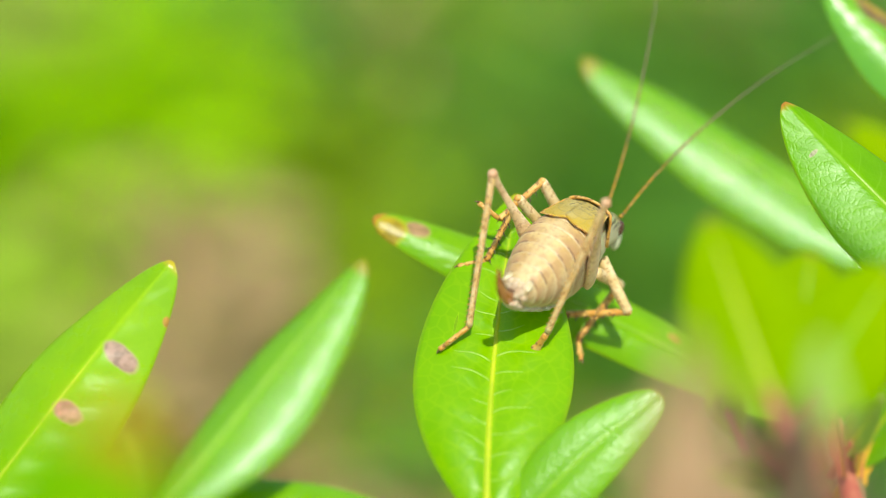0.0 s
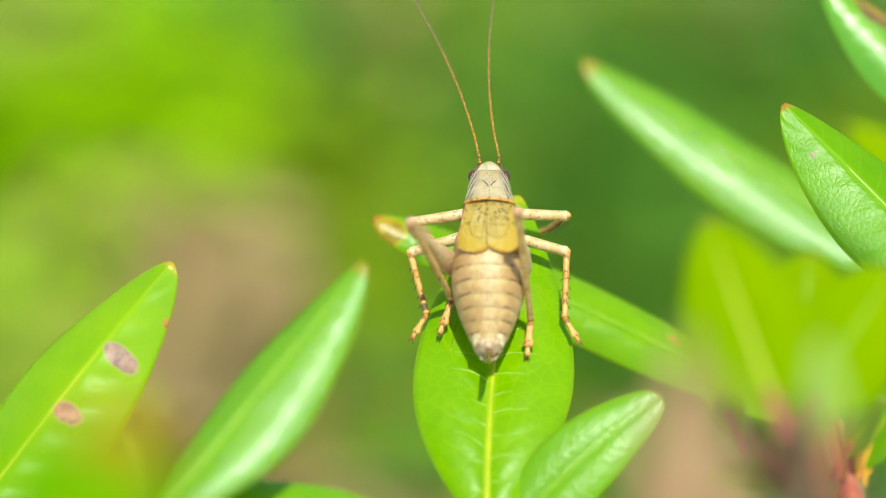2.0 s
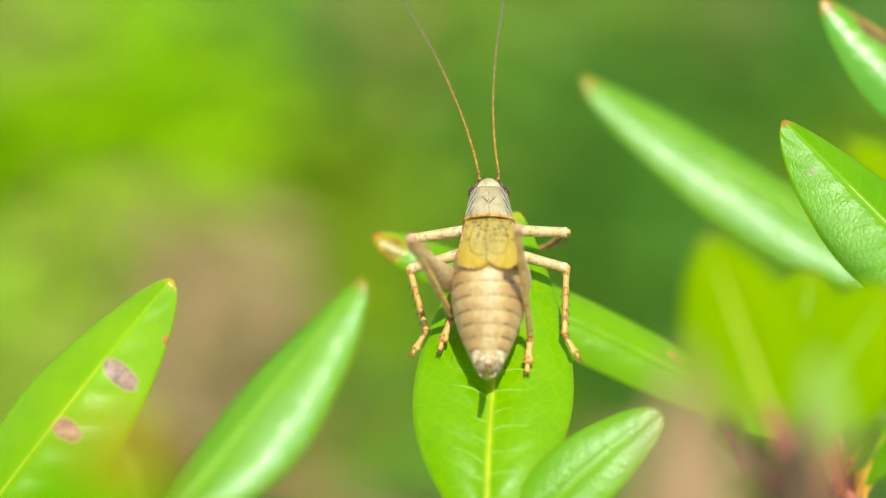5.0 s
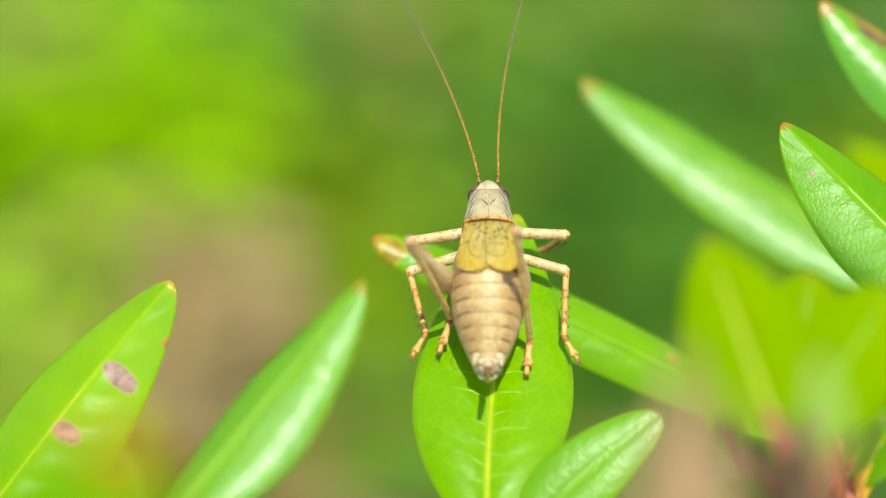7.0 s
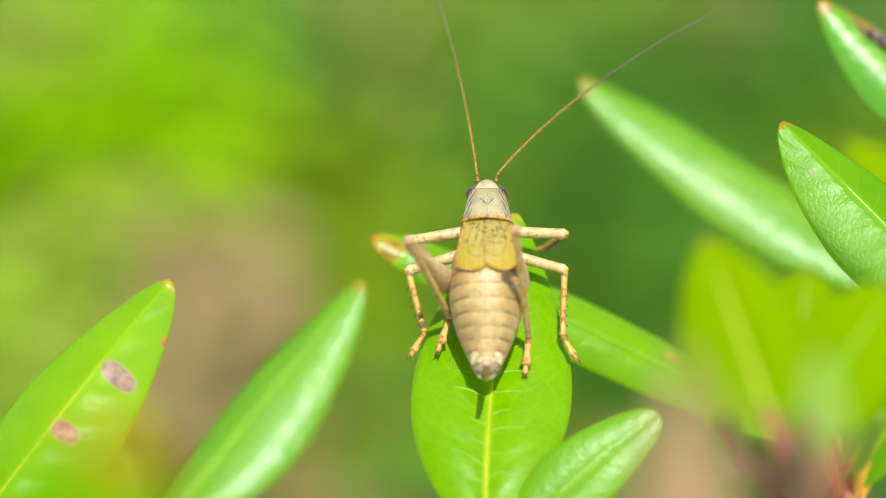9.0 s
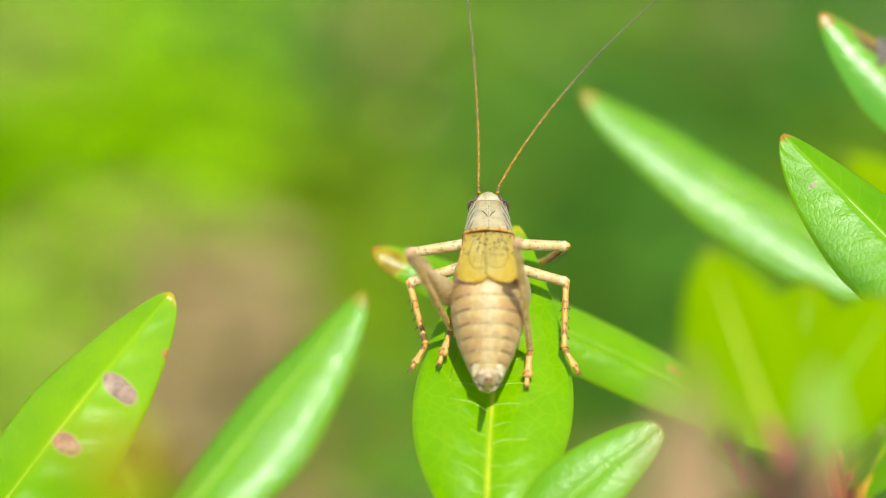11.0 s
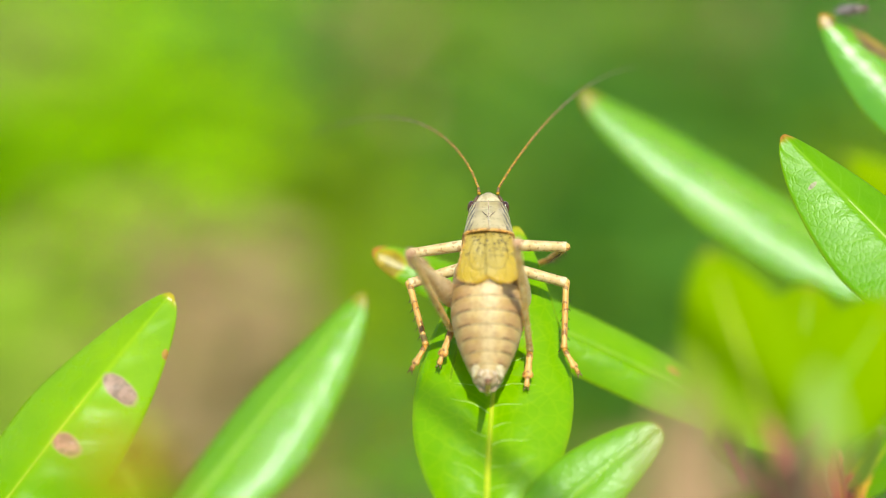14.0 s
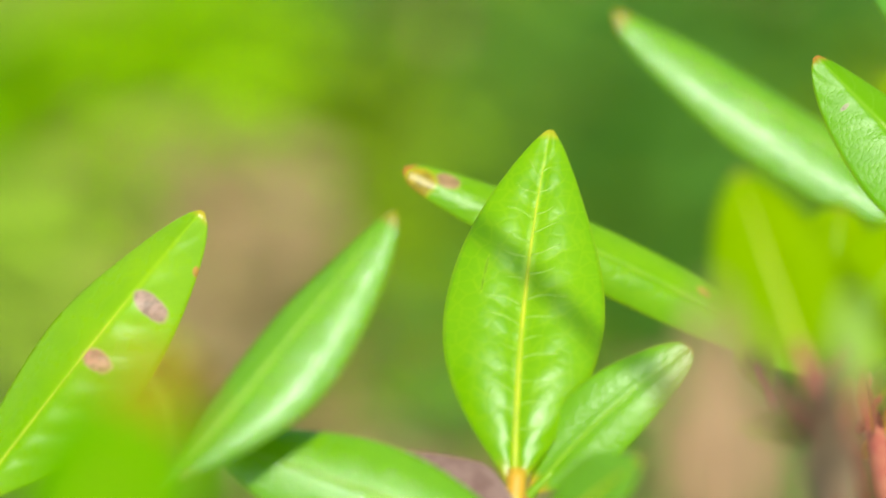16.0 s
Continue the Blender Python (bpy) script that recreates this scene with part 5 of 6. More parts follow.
LEG_KEYS[14.5] = {
    "hind_l": ((-3.3, -0.9, -2.2), (-9.5, -4.2, 13.3), (-3.3, -3.4, -3.6), (-4.0, -6.8, -6.3)),
    "hind_r": ((2.8, -0.2, -5.7), (3.9, -5.3, 10.5), (5.8, -9.0, -7.0), (4.4, -12.4, -9.5)),
    "mid_l": ((0, 4.8, -4.2), (-5.8, 3.1, -1), (-3.8, -3.4, -4.4), (-6.4, -4.7, -6.1)),
    "mid_r": ((5, 4.4, -1.5), (11, 5.3, 1.6), (9, -1.3, -1.5), (11.7, -2.9, -2.6)),
    "front_l": ((-2, 6.8, -2.4), (-4.3, 9.2, -8.1), (1.2, 10.4, -12.3), (3.6, 11.8, -13.8)),
    "front_r": ((2, 6.8, -2.4), (6.7, 7.4, 2.2), (8.4, 12.4, -2.4), (8.5, 14.4, -4.9)),
}
LEG_KEYS[14.6] = {
    "hind_l": ((-3.0, -0.8, -2.9), (-11.2, -7.5, 10.4), (-2.7, -2.6, -4.7), (-2.9, -5.3, -8.1)),
    "hind_r": ((2.0, 0.9, -6.5), (4.6, -7.8, 7.9), (6.7, -7.6, -10.0), (5.4, -10.0, -13.4)),
    "mid_l": ((-2.7, 4, -2.7), (-0.9, 8.3, -7.6), (3.3, 11.5, -13.1), (4.7, 14.3, -14.6)),
    "mid_r": ((2.7, 4, -2.7), (4.1, 5.1, 3.9), (9.4, 9.4, 0.7), (11.2, 11.7, -1.2)),
    "front_l": ((-2, 6.8, -2.4), (-3.8, 5.6, -8.6), (0.6, 7.8, -13.6), (3.5, 9, -14.5)),
    "front_r": ((2, 6.8, -2.4), (6.7, 8.4, 2), (9.2, 13.8, -1.6), (10.2, 16.1, -3.7)),
}
LEG_KEYS[14.7] = {
    "hind_l": ((-3.1, -1.0, -2.9), (-3.8, 8.9, 10.9), (-4.5, -2.9, -2.7), (-4.0, -3.9, -6.9)),
    "hind_r": ((3.0, 1.2, -4.3), (3.1, -12.2, 6.1), (3.1, -8.3, -11.4), (1.0, -9.6, -15.1)),
    "mid_l": ((-2.7, 4, -2.7), (-6.3, 9.8, -2.9), (-0.4, 7.1, -6.9), (1, 9.9, -8.3)),
    "mid_r": ((2.7, 4, -2.7), (4.1, 4.1, 4), (9.5, 8.5, 0.9), (11.7, 10, -1.2)),
    "front_l": ((-2, 6.8, -2.4), (-7.6, 8.8, -5.2), (-4.5, 10.5, -11.3), (-2.9, 13, -12.3)),
    "front_r": ((2, 6.8, -2.4), (7.9, 3.8, -1.6), (13.5, 7.9, -2.1), (14.6, 10.8, -3.1)),
}
LEG_KEYS[14.8] = {
    "hind_l": ((-5.1, -4.1, 1.0), (-12.4, -15.7, 11.1), (-4.5, -7.1, -2.6), (-5.9, -6.1, -6.7)),
    "hind_r": ((3.2, -0.5, -2.6), (1.9, -17.3, -0.1), (0.8, -6.1, -14.1), (-2.3, -5.0, -17.1)),
    "mid_l": ((-2.7, 4, -2.7), (-7.6, 2.2, 1.6), (-2.1, 2, -3.6), (0.6, 3.8, -4.7)),
    "mid_r": ((2.7, 4, -2.7), (7.6, -0.7, -2.7), (13.1, -5.8, -3.9), (16, -4.1, -4.1)),
    "front_l": ((-2, 6.8, -2.4), (-8.5, 6.1, -1.4), (-2.8, 9.7, -3.4), (-0.8, 12.1, -3.8)),
    "front_r": ((2, 6.8, -2.4), (-0.8, 12.6, -3.9), (3.1, 18.3, -5), (5.5, 20.2, -5.9)),
}
LEG_KEYS[14.9] = {
    "hind_l": ((-5.6, 0.6, -6.6), (-11.1, -11.0, 4.5), (-11.1, -9.9, -13.4), (-7.2, -7.8, -13.4)),
    "hind_r": ((2.3, -2.4, -0.7), (1.4, -10.0, 14.5), (8.6, -13.7, -1.6), (11.8, -16.5, -0.5)),
    "mid_l": ((-2.7, 4, -2.7), (-6.2, 9.7, -1.5), (0.9, 12.1, -3.2), (4.1, 12.8, -2.3)),
    "mid_r": ((2.7, 4, -2.7), (-0.6, 9.9, -1.8), (6.9, 11.3, -1.2), (10, 12.6, -0.7)),
    "front_l": ((-2, 6.8, -2.4), (-7.3, 8.4, -6), (-1.3, 12, -5.9), (1.1, 14, -5.2)),
    "front_r": ((2, 6.8, -2.4), (5.6, 12.1, -0.7), (11.4, 15.2, 1.7), (14.5, 15.8, 2.4)),
}
LEG_KEYS[15.0] = {
    "hind_l": ((-6.2, 3.0, -6.0), (-12.7, -7.9, 5.3), (-13.3, -13.0, -11.9), (-9.0, -12.0, -11.5)),
    "hind_r": ((1.4, -3.3, 1.6), (-0.2, -9.7, 17.3), (4.3, -15.4, 0.8), (3.6, -19.1, -1.5)),
    "mid_l": ((-2.7, 4, -2.7), (-5.1, 10.4, -2.2), (1.4, 10.3, -6.1), (4.7, 10.5, -5.3)),
    "mid_r": ((2.7, 4, -2.7), (1.2, 10.6, -3.4), (5.1, 4.1, -3.4), (8.4, 4.8, -2.9)),
    "front_l": ((-2, 6.8, -2.4), (-5.4, 11.5, -5.5), (1.2, 10.9, -7.6), (4.1, 12, -6.6)),
    "front_r": ((2, 6.8, -2.4), (5.2, 12.6, -2.2), (12.1, 13.6, -2.5), (15.2, 13.8, -1.8)),
}
LEG_KEYS[15.2] = {
    "hind_l": ((-6.2, 3.0, -6.0), (-13.0, -8.3, 4.7), (-13.4, -18.4, -10.2), (-9.6, -19.9, -8.5)),
    "hind_r": ((1.3, -4.5, 1.7), (0.5, -13.0, 16.4), (5.2, -22.6, 2.0), (4.8, -26.3, -0.4)),
    "mid_l": ((-2.7, 4, -2.7), (-5.1, 10.4, -2.2), (1.4, 10.3, -6.1), (4.7, 10.5, -5.3)),
    "mid_r": ((2.7, 4, -2.7), (1.2, 10.6, -3.4), (5.1, 4.1, -3.4), (8.4, 4.8, -2.9)),
    "front_l": ((-2, 6.8, -2.4), (-5.4, 11.5, -5.5), (1.2, 10.9, -7.6), (4.1, 12, -6.6)),
    "front_r": ((2, 6.8, -2.4), (5.2, 12.6, -2.2), (12.1, 13.6, -2.5), (15.2, 13.8, -1.8)),
}
LEG_KEYS[15.3] = {
    "hind_l": ((-3.2, -0.9, -2.5), (-18.9, -7.3, -4.0), (-3.4, 1.2, -0.5), (0.1, 3.3, 1.0)),
    "hind_r": ((1.9, -3.6, 0.4), (2.1, -12.2, 15.1), (6.5, -25.1, 3.4), (6.5, -28.7, 0.9)),
    "mid_l": ((-2.7, 4, -2.7), (-5.1, 10.4, -2.2), (1.4, 10.3, -6.1), (4.7, 10.5, -5.3)),
    "mid_r": ((2.7, 4, -2.7), (1.2, 10.6, -3.4), (5.1, 4.1, -3.4), (8.4, 4.8, -2.9)),
    "front_l": ((-2, 6.8, -2.4), (-5.4, 11.5, -5.5), (1.2, 10.9, -7.6), (4.1, 12, -6.6)),
    "front_r": ((2, 6.8, -2.4), (5.2, 12.6, -2.2), (12.1, 13.6, -2.5), (15.2, 13.8, -1.8)),
}
LEG_KEYS[15.4] = {
    "hind_l": ((-3.2, -0.9, -2.5), (-17.9, -9.4, -3.6), (-1.6, -2.6, -0.1), (2.2, -0.9, 1.4)),
    "hind_r": ((-0.5, -6.4, -0.6), (-11.4, -19.3, 1.4), (1.5, -31.3, -2.2), (0.8, -34.9, -4.6)),
    "mid_l": ((-2.7, 4, -2.7), (-5.1, 10.4, -2.2), (1.4, 10.3, -6.1), (4.7, 10.5, -5.3)),
    "mid_r": ((2.7, 4, -2.7), (1.2, 10.6, -3.4), (5.1, 4.1, -3.4), (8.4, 4.8, -2.9)),
    "front_l": ((-2, 6.8, -2.4), (-5.4, 11.5, -5.5), (1.2, 10.9, -7.6), (4.1, 12, -6.6)),
    "front_r": ((2, 6.8, -2.4), (5.2, 12.6, -2.2), (12.1, 13.6, -2.5), (15.2, 13.8, -1.8)),
}
LEG_KEYS[15.5] = {
    "hind_l": ((-3.2, -0.9, -2.5), (-19.5, -3.6, -6.4), (-2.4, -0.7, -1.9), (1.6, 0.2, -0.3)),
    "hind_r": ((-2.3, -8.5, -5.2), (-13.0, -20.4, -11.0), (-20.6, -31.9, -22.5), (-17.7, -35.2, -23.0)),
    "mid_l": ((-2.7, 4, -2.7), (-5.1, 10.4, -2.2), (1.4, 10.3, -6.1), (4.7, 10.5, -5.3)),
    "mid_r": ((2.7, 4, -2.7), (1.2, 10.6, -3.4), (5.1, 4.1, -3.4), (8.4, 4.8, -2.9)),
    "front_l": ((-2, 6.8, -2.4), (-5.4, 11.5, -5.5), (1.2, 10.9, -7.6), (4.1, 12, -6.6)),
    "front_r": ((2, 6.8, -2.4), (5.2, 12.6, -2.2), (12.1, 13.6, -2.5), (15.2, 13.8, -1.8)),
}
LEG_KEYS[15.6] = {
    "hind_l": ((-3.2, -0.9, -2.5), (-19.3, -4.7, -6.2), (-2.3, -1.0, -1.8), (1.7, -0.1, -0.2)),
    "hind_r": ((-2.3, -8.5, -5.2), (-12.1, -21.4, -10.3), (-19.0, -33.9, -21.3), (-15.8, -36.9, -21.6)),
    "mid_l": ((-2.7, 4, -2.7), (-5.1, 10.4, -2.2), (1.4, 10.3, -6.1), (4.7, 10.5, -5.3)),
    "mid_r": ((2.7, 4, -2.7), (1.2, 10.6, -3.4), (5.1, 4.1, -3.4), (8.4, 4.8, -2.9)),
    "front_l": ((-2, 6.8, -2.4), (-5.4, 11.5, -5.5), (1.2, 10.9, -7.6), (4.1, 12, -6.6)),
    "front_r": ((2, 6.8, -2.4), (5.2, 12.6, -2.2), (12.1, 13.6, -2.5), (15.2, 13.8, -1.8)),
}

# Seconds: first and last direction of the two feelers, in the body's axes
FEELER_KEYS = {
    0.0: (((-0.21, 0.78, 0.6), (-0.34, 0.49, 0.8)), ((0.13, 0.75, 0.65), (0.34, 0.9, 0.27))),
    0.5: (((-0.21, 0.78, 0.6), (-0.37, 0.47, 0.8)), ((0.13, 0.75, 0.65), (0.34, 0.9, 0.27))),
    0.6: (((-0.74, 0.65, -0.15), (-0.95, 0.3, 0.04)), ((-0.01, 0.99, 0.13), (0.1, 0.94, 0.33))),
    0.7: (((0.1, 0.99, 0.12), (0.48, 0.83, 0.29)), ((0.12, 0.99, 0.12), (0.48, 0.83, 0.29))),
    0.8: (((-0.31, 0.94, 0.12), (-0.63, 0.74, 0.24)), ((-0.11, 0.99, 0.12), (0.01, 0.94, 0.34))),
    0.9: (((-0.22, 0.97, 0.12), (-0.64, 0.76, 0.15)), ((-0.21, 0.96, 0.12), (0.33, 0.92, 0.22))),
    1.5: (((-0.22, 0.97, 0.12), (-0.65, 0.75, 0.15)), ((-0.21, 0.96, 0.12), (0.35, 0.91, 0.22))),
    4.0: (((-0.22, 0.97, 0.12), (-0.66, 0.74, 0.14)), ((-0.21, 0.96, 0.12), (0.35, 0.91, 0.22))),
    6.5: (((-0.24, 0.96, 0.12), (-0.61, 0.78, 0.16)), ((-0.03, 0.98, 0.12), (0.38, 0.90, 0.22))),
    7.3: (((-0.24, 0.96, 0.12), (-0.61, 0.78, 0.16)), ((-0.03, 0.98, 0.12), (0.42, 0.88, 0.22))),
    7.5: (((-0.23, 0.51, -0.83), (-0.16, 0.33, -0.93)), ((0.6, 0.8, -0.08), (0.87, 0.48, -0))),
    7.6: (((-0.23, 0.97, -0.02), (-0.32, 0.94, 0.1)), ((0.6, 0.8, -0.08), (0.87, 0.48, -0))),
    7.8: (((-0.62, 0.76, -0.19), (-0.79, 0.5, -0.34)), ((0.6, 0.8, -0.08), (0.87, 0.48, -0))),
    8.0: (((-0.15, 0.98, -0.11), (-0.42, 0.88, 0.2)), ((0.6, 0.8, -0.08), (0.87, 0.48, -0))),
    8.2: (((-0.04, 0.6, -0.8), (-0.06, 0.52, -0.85)), ((0.6, 0.8, -0.08), (0.87, 0.48, -0))),
    8.4: (((-0.21, 0.55, -0.81), (-0.16, 0.51, -0.84)), ((0.6, 0.8, -0.08), (0.87, 0.48, -0))),
    8.5: (((-0.06, 0.6, -0.79), (-0.11, 0.52, -0.85)), ((0.6, 0.8, -0.08), (0.87, 0.48, -0))),
    8.7: (((-0.12, 0.99, -0.11), (-0.33, 0.92, 0.2)), ((0.6, 0.8, -0.08), (0.87, 0.48, -0))),
    10.8: (((-0.01, 0.99, 0.13), (-0.21, 0.92, 0.33)), ((0.46, 0.89, 0.07), (0.78, 0.6, 0.17))),
    11.0: (((0.01, 0.99, 0.13), (-0.19, 0.92, 0.33)), ((0.46, 0.89, 0.07), (0.78, 0.6, 0.17))),
    11.6: (((-0.04, 0.99, 0.13), (-0.21, 0.92, 0.33)), ((0.46, 0.89, 0.07), (0.78, 0.6, 0.17))),
    11.8: (((-0.82, 0.44, -0.35), (-0.86, -0.14, -0.49)), ((0.42, 0.91, 0.08), (0.7, 0.68, 0.21))),
    12.0: (((-0.82, 0.60, -0.15), (-0.93, 0.02, -0.35)), ((0.41, 0.9, -0.13), (0.75, 0.6, -0.29))),
    12.4: (((-0.82, 0.60, -0.15), (-0.93, 0.02, -0.35)), ((0.41, 0.9, -0.13), (0.75, 0.6, -0.29))),
    12.5: (((-0.82, 0.60, -0.15), (-0.93, 0.02, -0.35)), ((0.41, 0.9, -0.13), (0.75, 0.6, -0.29))),
    12.7: (((-0.82, 0.54, -0.19), (-0.91, 0.33, -0.26)), ((0.4, 0.91, 0.1), (0.79, 0.59, 0.17))),
    12.8: (((-0.32, 0.92, -0.25), (-0.51, 0.85, -0.15)), ((0.15, 0.98, -0.11), (0.26, 0.97, -0.02))),
    12.9: (((-0.55, 0.81, -0.21), (-0.7, 0.7, -0.1)), ((0.15, 0.98, -0.11), (0.37, 0.93, 0.08))),
    13.0: (((-0.21, 0.38, -0.9), (-0.11, 0.34, -0.94)), ((0.13, 0.97, -0.2), (0.25, 0.35, -0.9))),
    13.3: (((-0.26, 0.43, -0.86), (-0.16, 0.33, -0.93)), ((0.35, 0.92, -0.15), (0.3, 0.35, -0.9))),
    13.5: (((-0.11, 0.38, -0.92), (-0.11, 0.34, -0.94)), ((0.45, 0.88, -0.1), (0.45, 0.5, -0.75))),
    13.8: (((-0.28, 0.92, -0.3), (-0.7, 0.05, -0.7)), ((0.45, 0.88, -0.1), (0.45, 0.5, -0.75))),
    14.0: (((-0.28, 0.92, -0.3), (-0.7, 0.05, -0.7)), ((0.45, 0.88, -0.1), (0.45, 0.5, -0.75))),
    14.2: (((-0.41, 0.8, -0.4), (-0.6, 0.45, -0.7)), ((0.4, 0.91, -0.1), (0.3, 0.45, -0.85))),
    14.3: (((0.2, 0.61, -0.77), (0.2, 0.61, -0.77)), ((0.4, 0.91, -0.1), (0.3, 0.45, -0.85))),
    14.4: (((-0.3, 0.9, -0.1), (-0.4, 0.8, -0.5)), ((0.3, 0.9, -0.1), (0.4, 0.8, -0.5))),
    16.0: (((-0.3, 0.9, -0.1), (-0.4, 0.8, -0.5)), ((0.3, 0.9, -0.1), (0.4, 0.8, -0.5))),
}

# Seconds and the place of the main leaf's tip
LEAF_TIPS = (
    (0, (8.67, 4.17, 12.00)),
    (0.5, (8.67, 4.17, 12.00)),
    (14.3, (8.67, 4.17, 12.00)),
    (14.4, (8.69, 3.78, 12.59)),
    (14.5, (8.63, 3.52, 12.98)),
    (14.7, (8.31, 3.32, 13.31)),
    (14.9, (8.60, 4.30, 11.81)),
    (15.0, (8.29, 3.78, 12.64)),
    (15.2, (7.56, 3.78, 12.73)),
    (15.5, (7.42, 4.04, 12.36)),
    (15.6, (8.19, 4.82, 11.05)),
    (15.7, (8.80, 5.78, 9.32)),
    (15.8, (8.84, 6.22, 8.50)),
    (16.0, (8.85, 6.03, 8.85)),
)

# Seconds and the place of the main leaf that the stalk shades
STALK_ROWS = (
    (0, (6.0, 26.0, 26.1)),
    (12.4, (6.0, 26.0, 26.1)),
    (12.6, (5.8, 8.5, 14.7)),
    (12.7, (5.7, -0.9, 8.7)),
    (12.8, (5.6, -6.0, 5.3)),
    (12.9, (5.5, -14.2, -0.0)),
    (13.0, (5.5, -20.8, -4.3)),
    (13.1, (5.5, -20.3, -4.0)),
    (13.3, (5.5, -22.1, -5.2)),
    (13.5, (5.5, -22.1, -5.1)),
    (13.7, (5.5, -19.1, -3.2)),
    (14.0, (5.5, -21.2, -4.5)),
    (14.2, (5.5, -20.9, -4.4)),
    (14.4, (5.5, -19.3, -3.3)),
    (14.5, (5.5, -22.7, -5.6)),
    (14.6, (5.4, -23.9, -6.3)),
    (14.7, (5.5, -18.9, -3.1)),
    (14.8, (5.6, -10.6, 2.3)),
    (14.9, (5.5, -16.9, -1.7)),
    (15.0, (5.5, -20.7, -4.2)),
    (15.2, (5.6, -9.2, 3.3)),
    (15.4, (5.6, -7.1, 4.6)),
    (15.5, (5.6, -8.6, 3.6)),
    (15.6, (5.6, -12.5, 1.1)),
    (15.7, (5.6, -13.4, 0.5)),
    (15.8, (5.6, -12.2, 1.3)),
    (15.9, (5.6, -13.6, 0.4)),
    (16.0, (5.6, -11.1, 2.0)),
)

# Seconds, place and heading of the fly
FLY_ROWS = (
    (0, (59.0, 21.4, 25.5), (-0.3, 0.9, 0.2)),
    (7.5, (56.9, 22.8, 25.5), (-0.3, 0.9, 0.2)),
    (8.7, (53.4, 25.4, 25.5), (-0.6, 0.8, 0.1)),
    (10.8, (53.6, 25.0, 25.5), (-0.2, -0.9, -0.3)),
    (11.5, (53.3, 25.0, 25.5), (-0.3, -0.9, -0.2)),
    (11.75, (53.2, 25.8, 25.5), (-0.9, 0.3, 0.1)),
    (11.85, (52.2, 26.1, 25.5), (-0.8, 0.6, 0.1)),
    (12.1, (50.0, 30.8, 25.5), (-0.85, 0.5, 0.2)),
    (12.5, (49.7, 30.7, 25.5), (0.75, -0.55, 0.1)),
    (12.8, (49.6, 30.7, 25.5), (0.7, -0.6, -0.2)),
    (13.0, (49.4, 30.7, 25.5), (0.2, -0.2, -0.95)),
    (13.3, (49.8, 30.7, 25.5), (0.8, 0.0, -0.5)),
    (13.5, (50.0, 30.6, 25.5), (0.9, 0.1, -0.3)),
    (15.0, (50.2, 30.6, 25.5), (0.9, 0.1, -0.3)),
    (16.0, (50.2, 30.6, 25.5), (0.9, 0.1, -0.3)),
)

PASSING_ROWS = (
    (6.1, (159.8, 74.0, 120.0), (-0.8, -0.6, 0.0)),
    (6.3, (29.1, -3.0, 120.0), (-0.8, -0.6, 0.0)),
    (6.4, (-42.6, -75.6, 120.0), (-0.8, -0.6, 0.0)),
    (6.5, (-92.0, -130.0, 120.0), (-0.8, -0.6, 0.0)),
)

def blend_rows(keys, t):
    """The two keyed times round t, and how far t is between them."""
    ts = sorted(keys)
    if t <= ts[0]:
        return ts[0], ts[0], 0.0
    if t >= ts[-1]:
        return ts[-1], ts[-1], 0.0
    for a, b in zip(ts, ts[1:]):
        if a <= t <= b:
            f = (t - a) / (b - a)
            return a, b, f * f * (3 - 2 * f)


def stretch(p0, p1, length):
    """The point at that length from p0 towards p1."""
    return p0 + (p1 - p0).normalized() * length


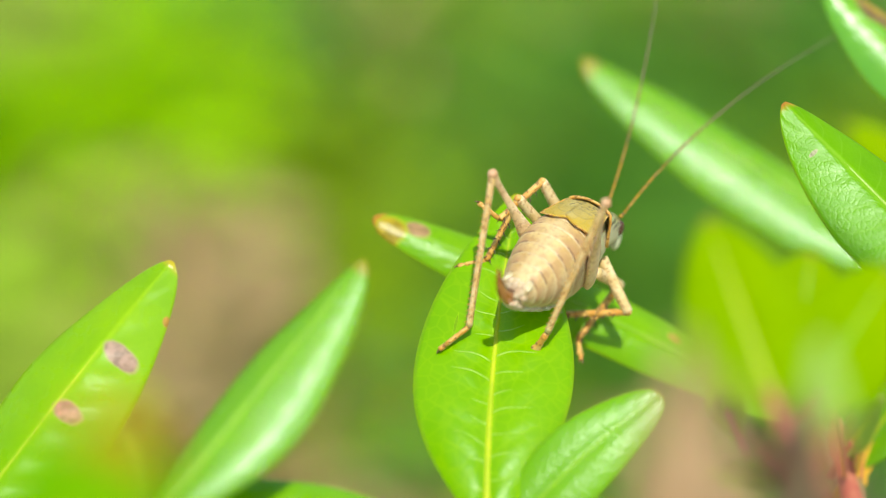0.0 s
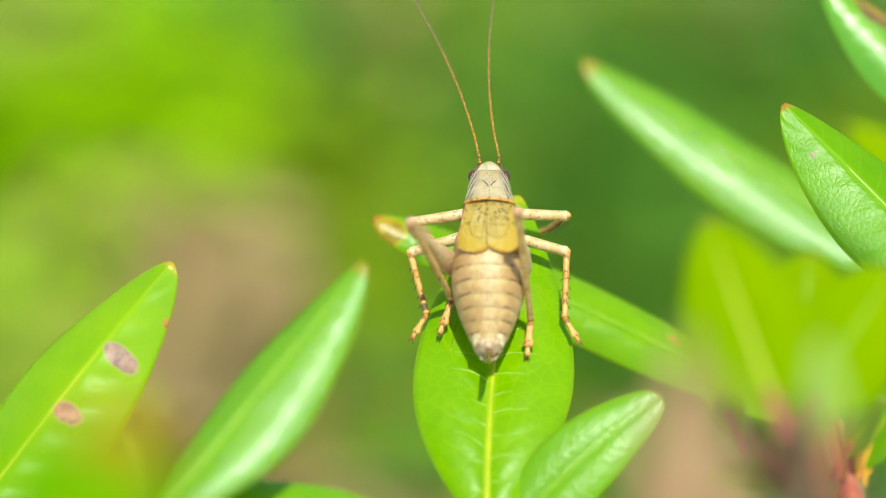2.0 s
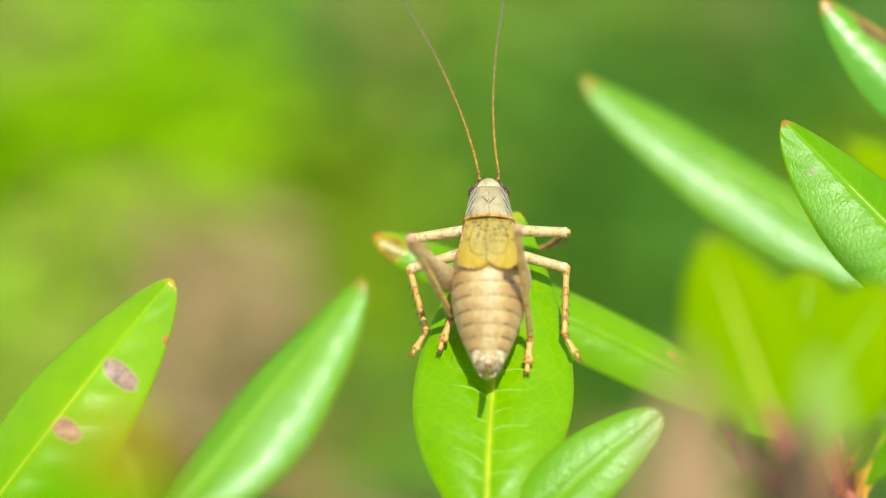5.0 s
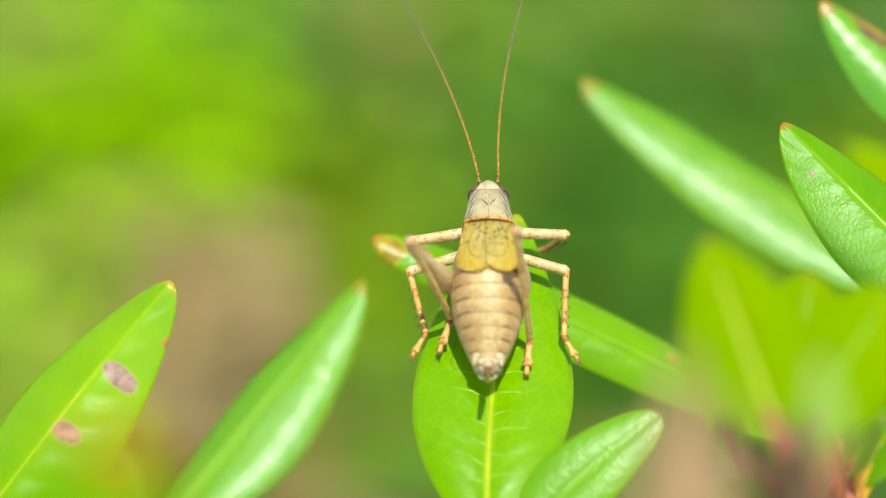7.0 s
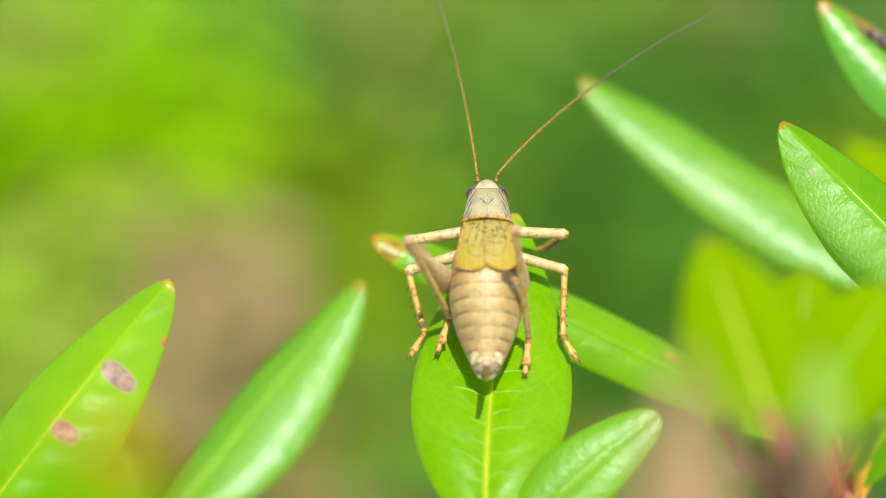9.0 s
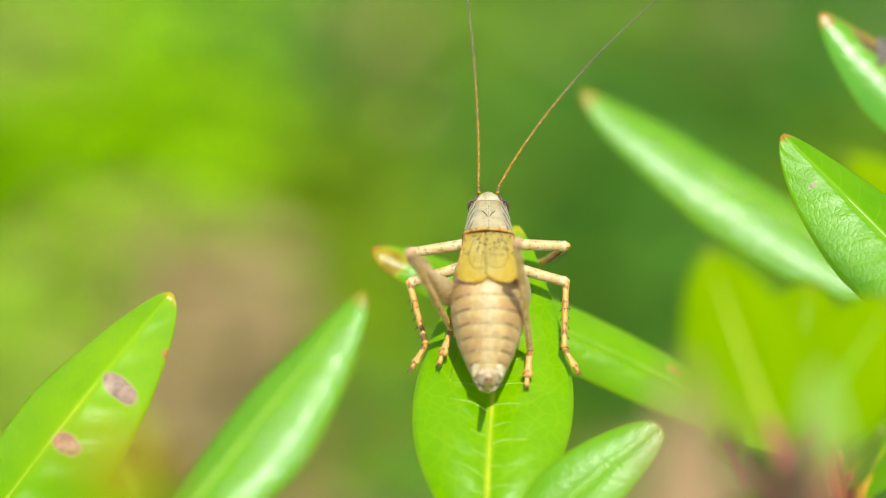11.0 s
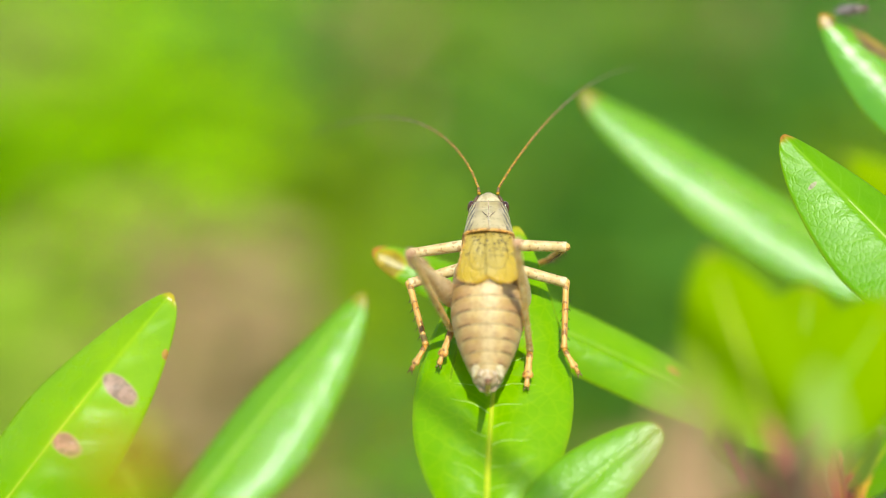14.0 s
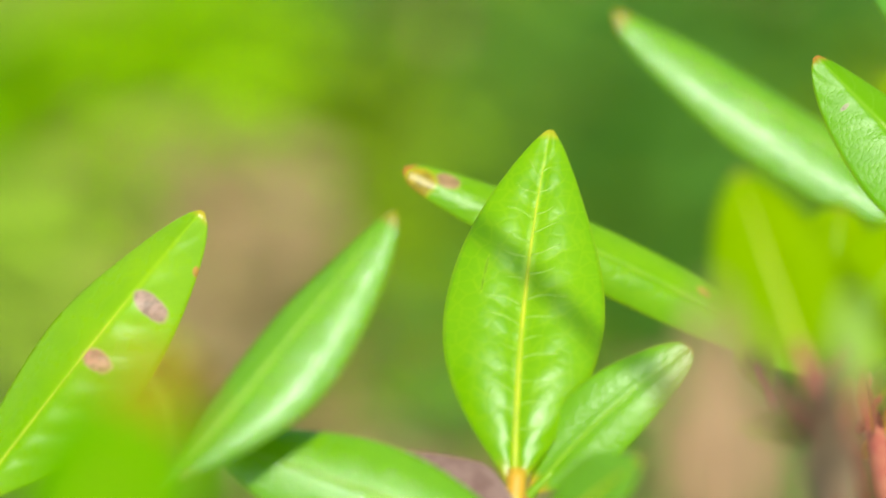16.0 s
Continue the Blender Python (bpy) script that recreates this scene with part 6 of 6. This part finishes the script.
def move_cricket():
    # the insect sits, turns at 0.55 s, sits, and leaves from 14.3 s on
    order = [(t, t) for t in sorted(BODY_KEYS)]
    order = [(0.0, 0.0), (0.53, 0.0), (0.7, 1.5), (14.3, 1.5)] + [o for o in order if o[0] > 14] + [(16.0, 15.6)]
    rows = []
    for t, key in order:
        c, y, z = BODY_KEYS[key]
        low = Vector((0, 0, 0)) if t < 15.9 else Vector((0, -45, 10))
        rows.append((t, facing(spot(*(Vector(c) + low)), turn(y), turn(z))))
    walk(cricket, rows)
    # the egg-laying blade is held up at rest and laid back on the way down
    root = Matrix.Translation((0, -0.0106, -0.0009))
    for valve in VALVES:
        walk(valve, [(t, root @ pose(0, 0, 0, swing) @ root.inverted()) for t, swing in ((0.0, -8), (0.53, -8), (0.7, -24), (14.5, -24), (14.9, 0), (16.0, 0))])
    for name, pieces in LEGS.items():
        kind, side = name.split("_")
        lengths = LENGTHS[kind]
        tracks = [[], [], []]
        for t, key in order:
            p = Vector(LEG_KEYS[key][name][0])
            for i, goal in enumerate(LEG_KEYS[key][name][1:]):
                g = stretch(p, Vector(goal), lengths[i])
                up = Vector((0, 0.3, 1)) if i == 0 else Vector((0, 0.6, 0.8))
                if kind == "hind" and i == 1:
                    up = Vector((0, -1, 0.3))
                tracks[i].append((t, facing(p * 0.001, g - p, up)))
                p = g
        for piece, track in zip(pieces, tracks):
            walk(piece, track)


def move_feelers():
    ts = sorted(set([round(0.1 * i, 1) for i in range(161)]))
    for n, (base, joints, l, start) in enumerate(FEELERS):
        tracks = [[] for _ in joints]
        for t in ts:
            a, b, f = blend_rows(FEELER_KEYS, t)
            d0 = Vector(FEELER_KEYS[a][n][0]).lerp(Vector(FEELER_KEYS[b][n][0]), f).normalized()
            d1 = Vector(FEELER_KEYS[a][n][1]).lerp(Vector(FEELER_KEYS[b][n][1]), f).normalized()
            p = start.copy()
            for i in range(len(joints)):
                d = d0.lerp(d1, (i / (len(joints) - 1)) ** 0.8).normalized()
                tracks[i].append((t, facing(p, d, (0.2, -0.3, 1))))
                p = p + d * l
        for joint, track in zip(joints, tracks):
            keep = [r for i, r in enumerate(track) if i in (0, len(track) - 1) or track[i - 1][1] != r[1] or track[i + 1][1] != r[1]]
            walk(joint, keep)


def move_leaf():
    """The leaf sags under the insect and springs up when it is gone."""
    rows = []
    for t, tip in LEAF_TIPS:
        m = facing(MAIN_BASE, spot(*tip) - MAIN_BASE, turn(MAIN_FACE))
        rows.append((t, Matrix.Translation(-shoot_main.location) @ m))
    walk(main_leaf, rows)


def move_stalk():
    """The stalk sways, and its shadow wanders over the leaf."""
    walk(grass_stalk, [(t, Matrix.Translation(spot(*p) + SUN_FROM * 0.40)) for t, p in STALK_ROWS])


def move_flies():
    walk(fly_sitting, [(t, facing(spot(*p), turn(y), turn((0.25, 0.75, -0.6)))) for t, p, y in FLY_ROWS])
    flight = [(t, facing(spot(*p), turn(y), RISE)) for t, p, y in PASSING_ROWS]
    # it rests on the ground before and after
    rest = [facing(Vector((x, y, ground_height(x, y) + 0.001)), (-0.8, -0.4, 0), (0, 0, 1)) for x, y in ((0.55, 0.1), (-0.5, -0.3))]
    walk(fly_passing, [(0.0, rest[0]), (5.4, rest[0])] + flight + [(7.2, rest[1]), (16.0, rest[1])])


def motions():
    move_cricket()
    move_feelers()
    move_leaf()
    move_stalk()
    move_flies()


motions()
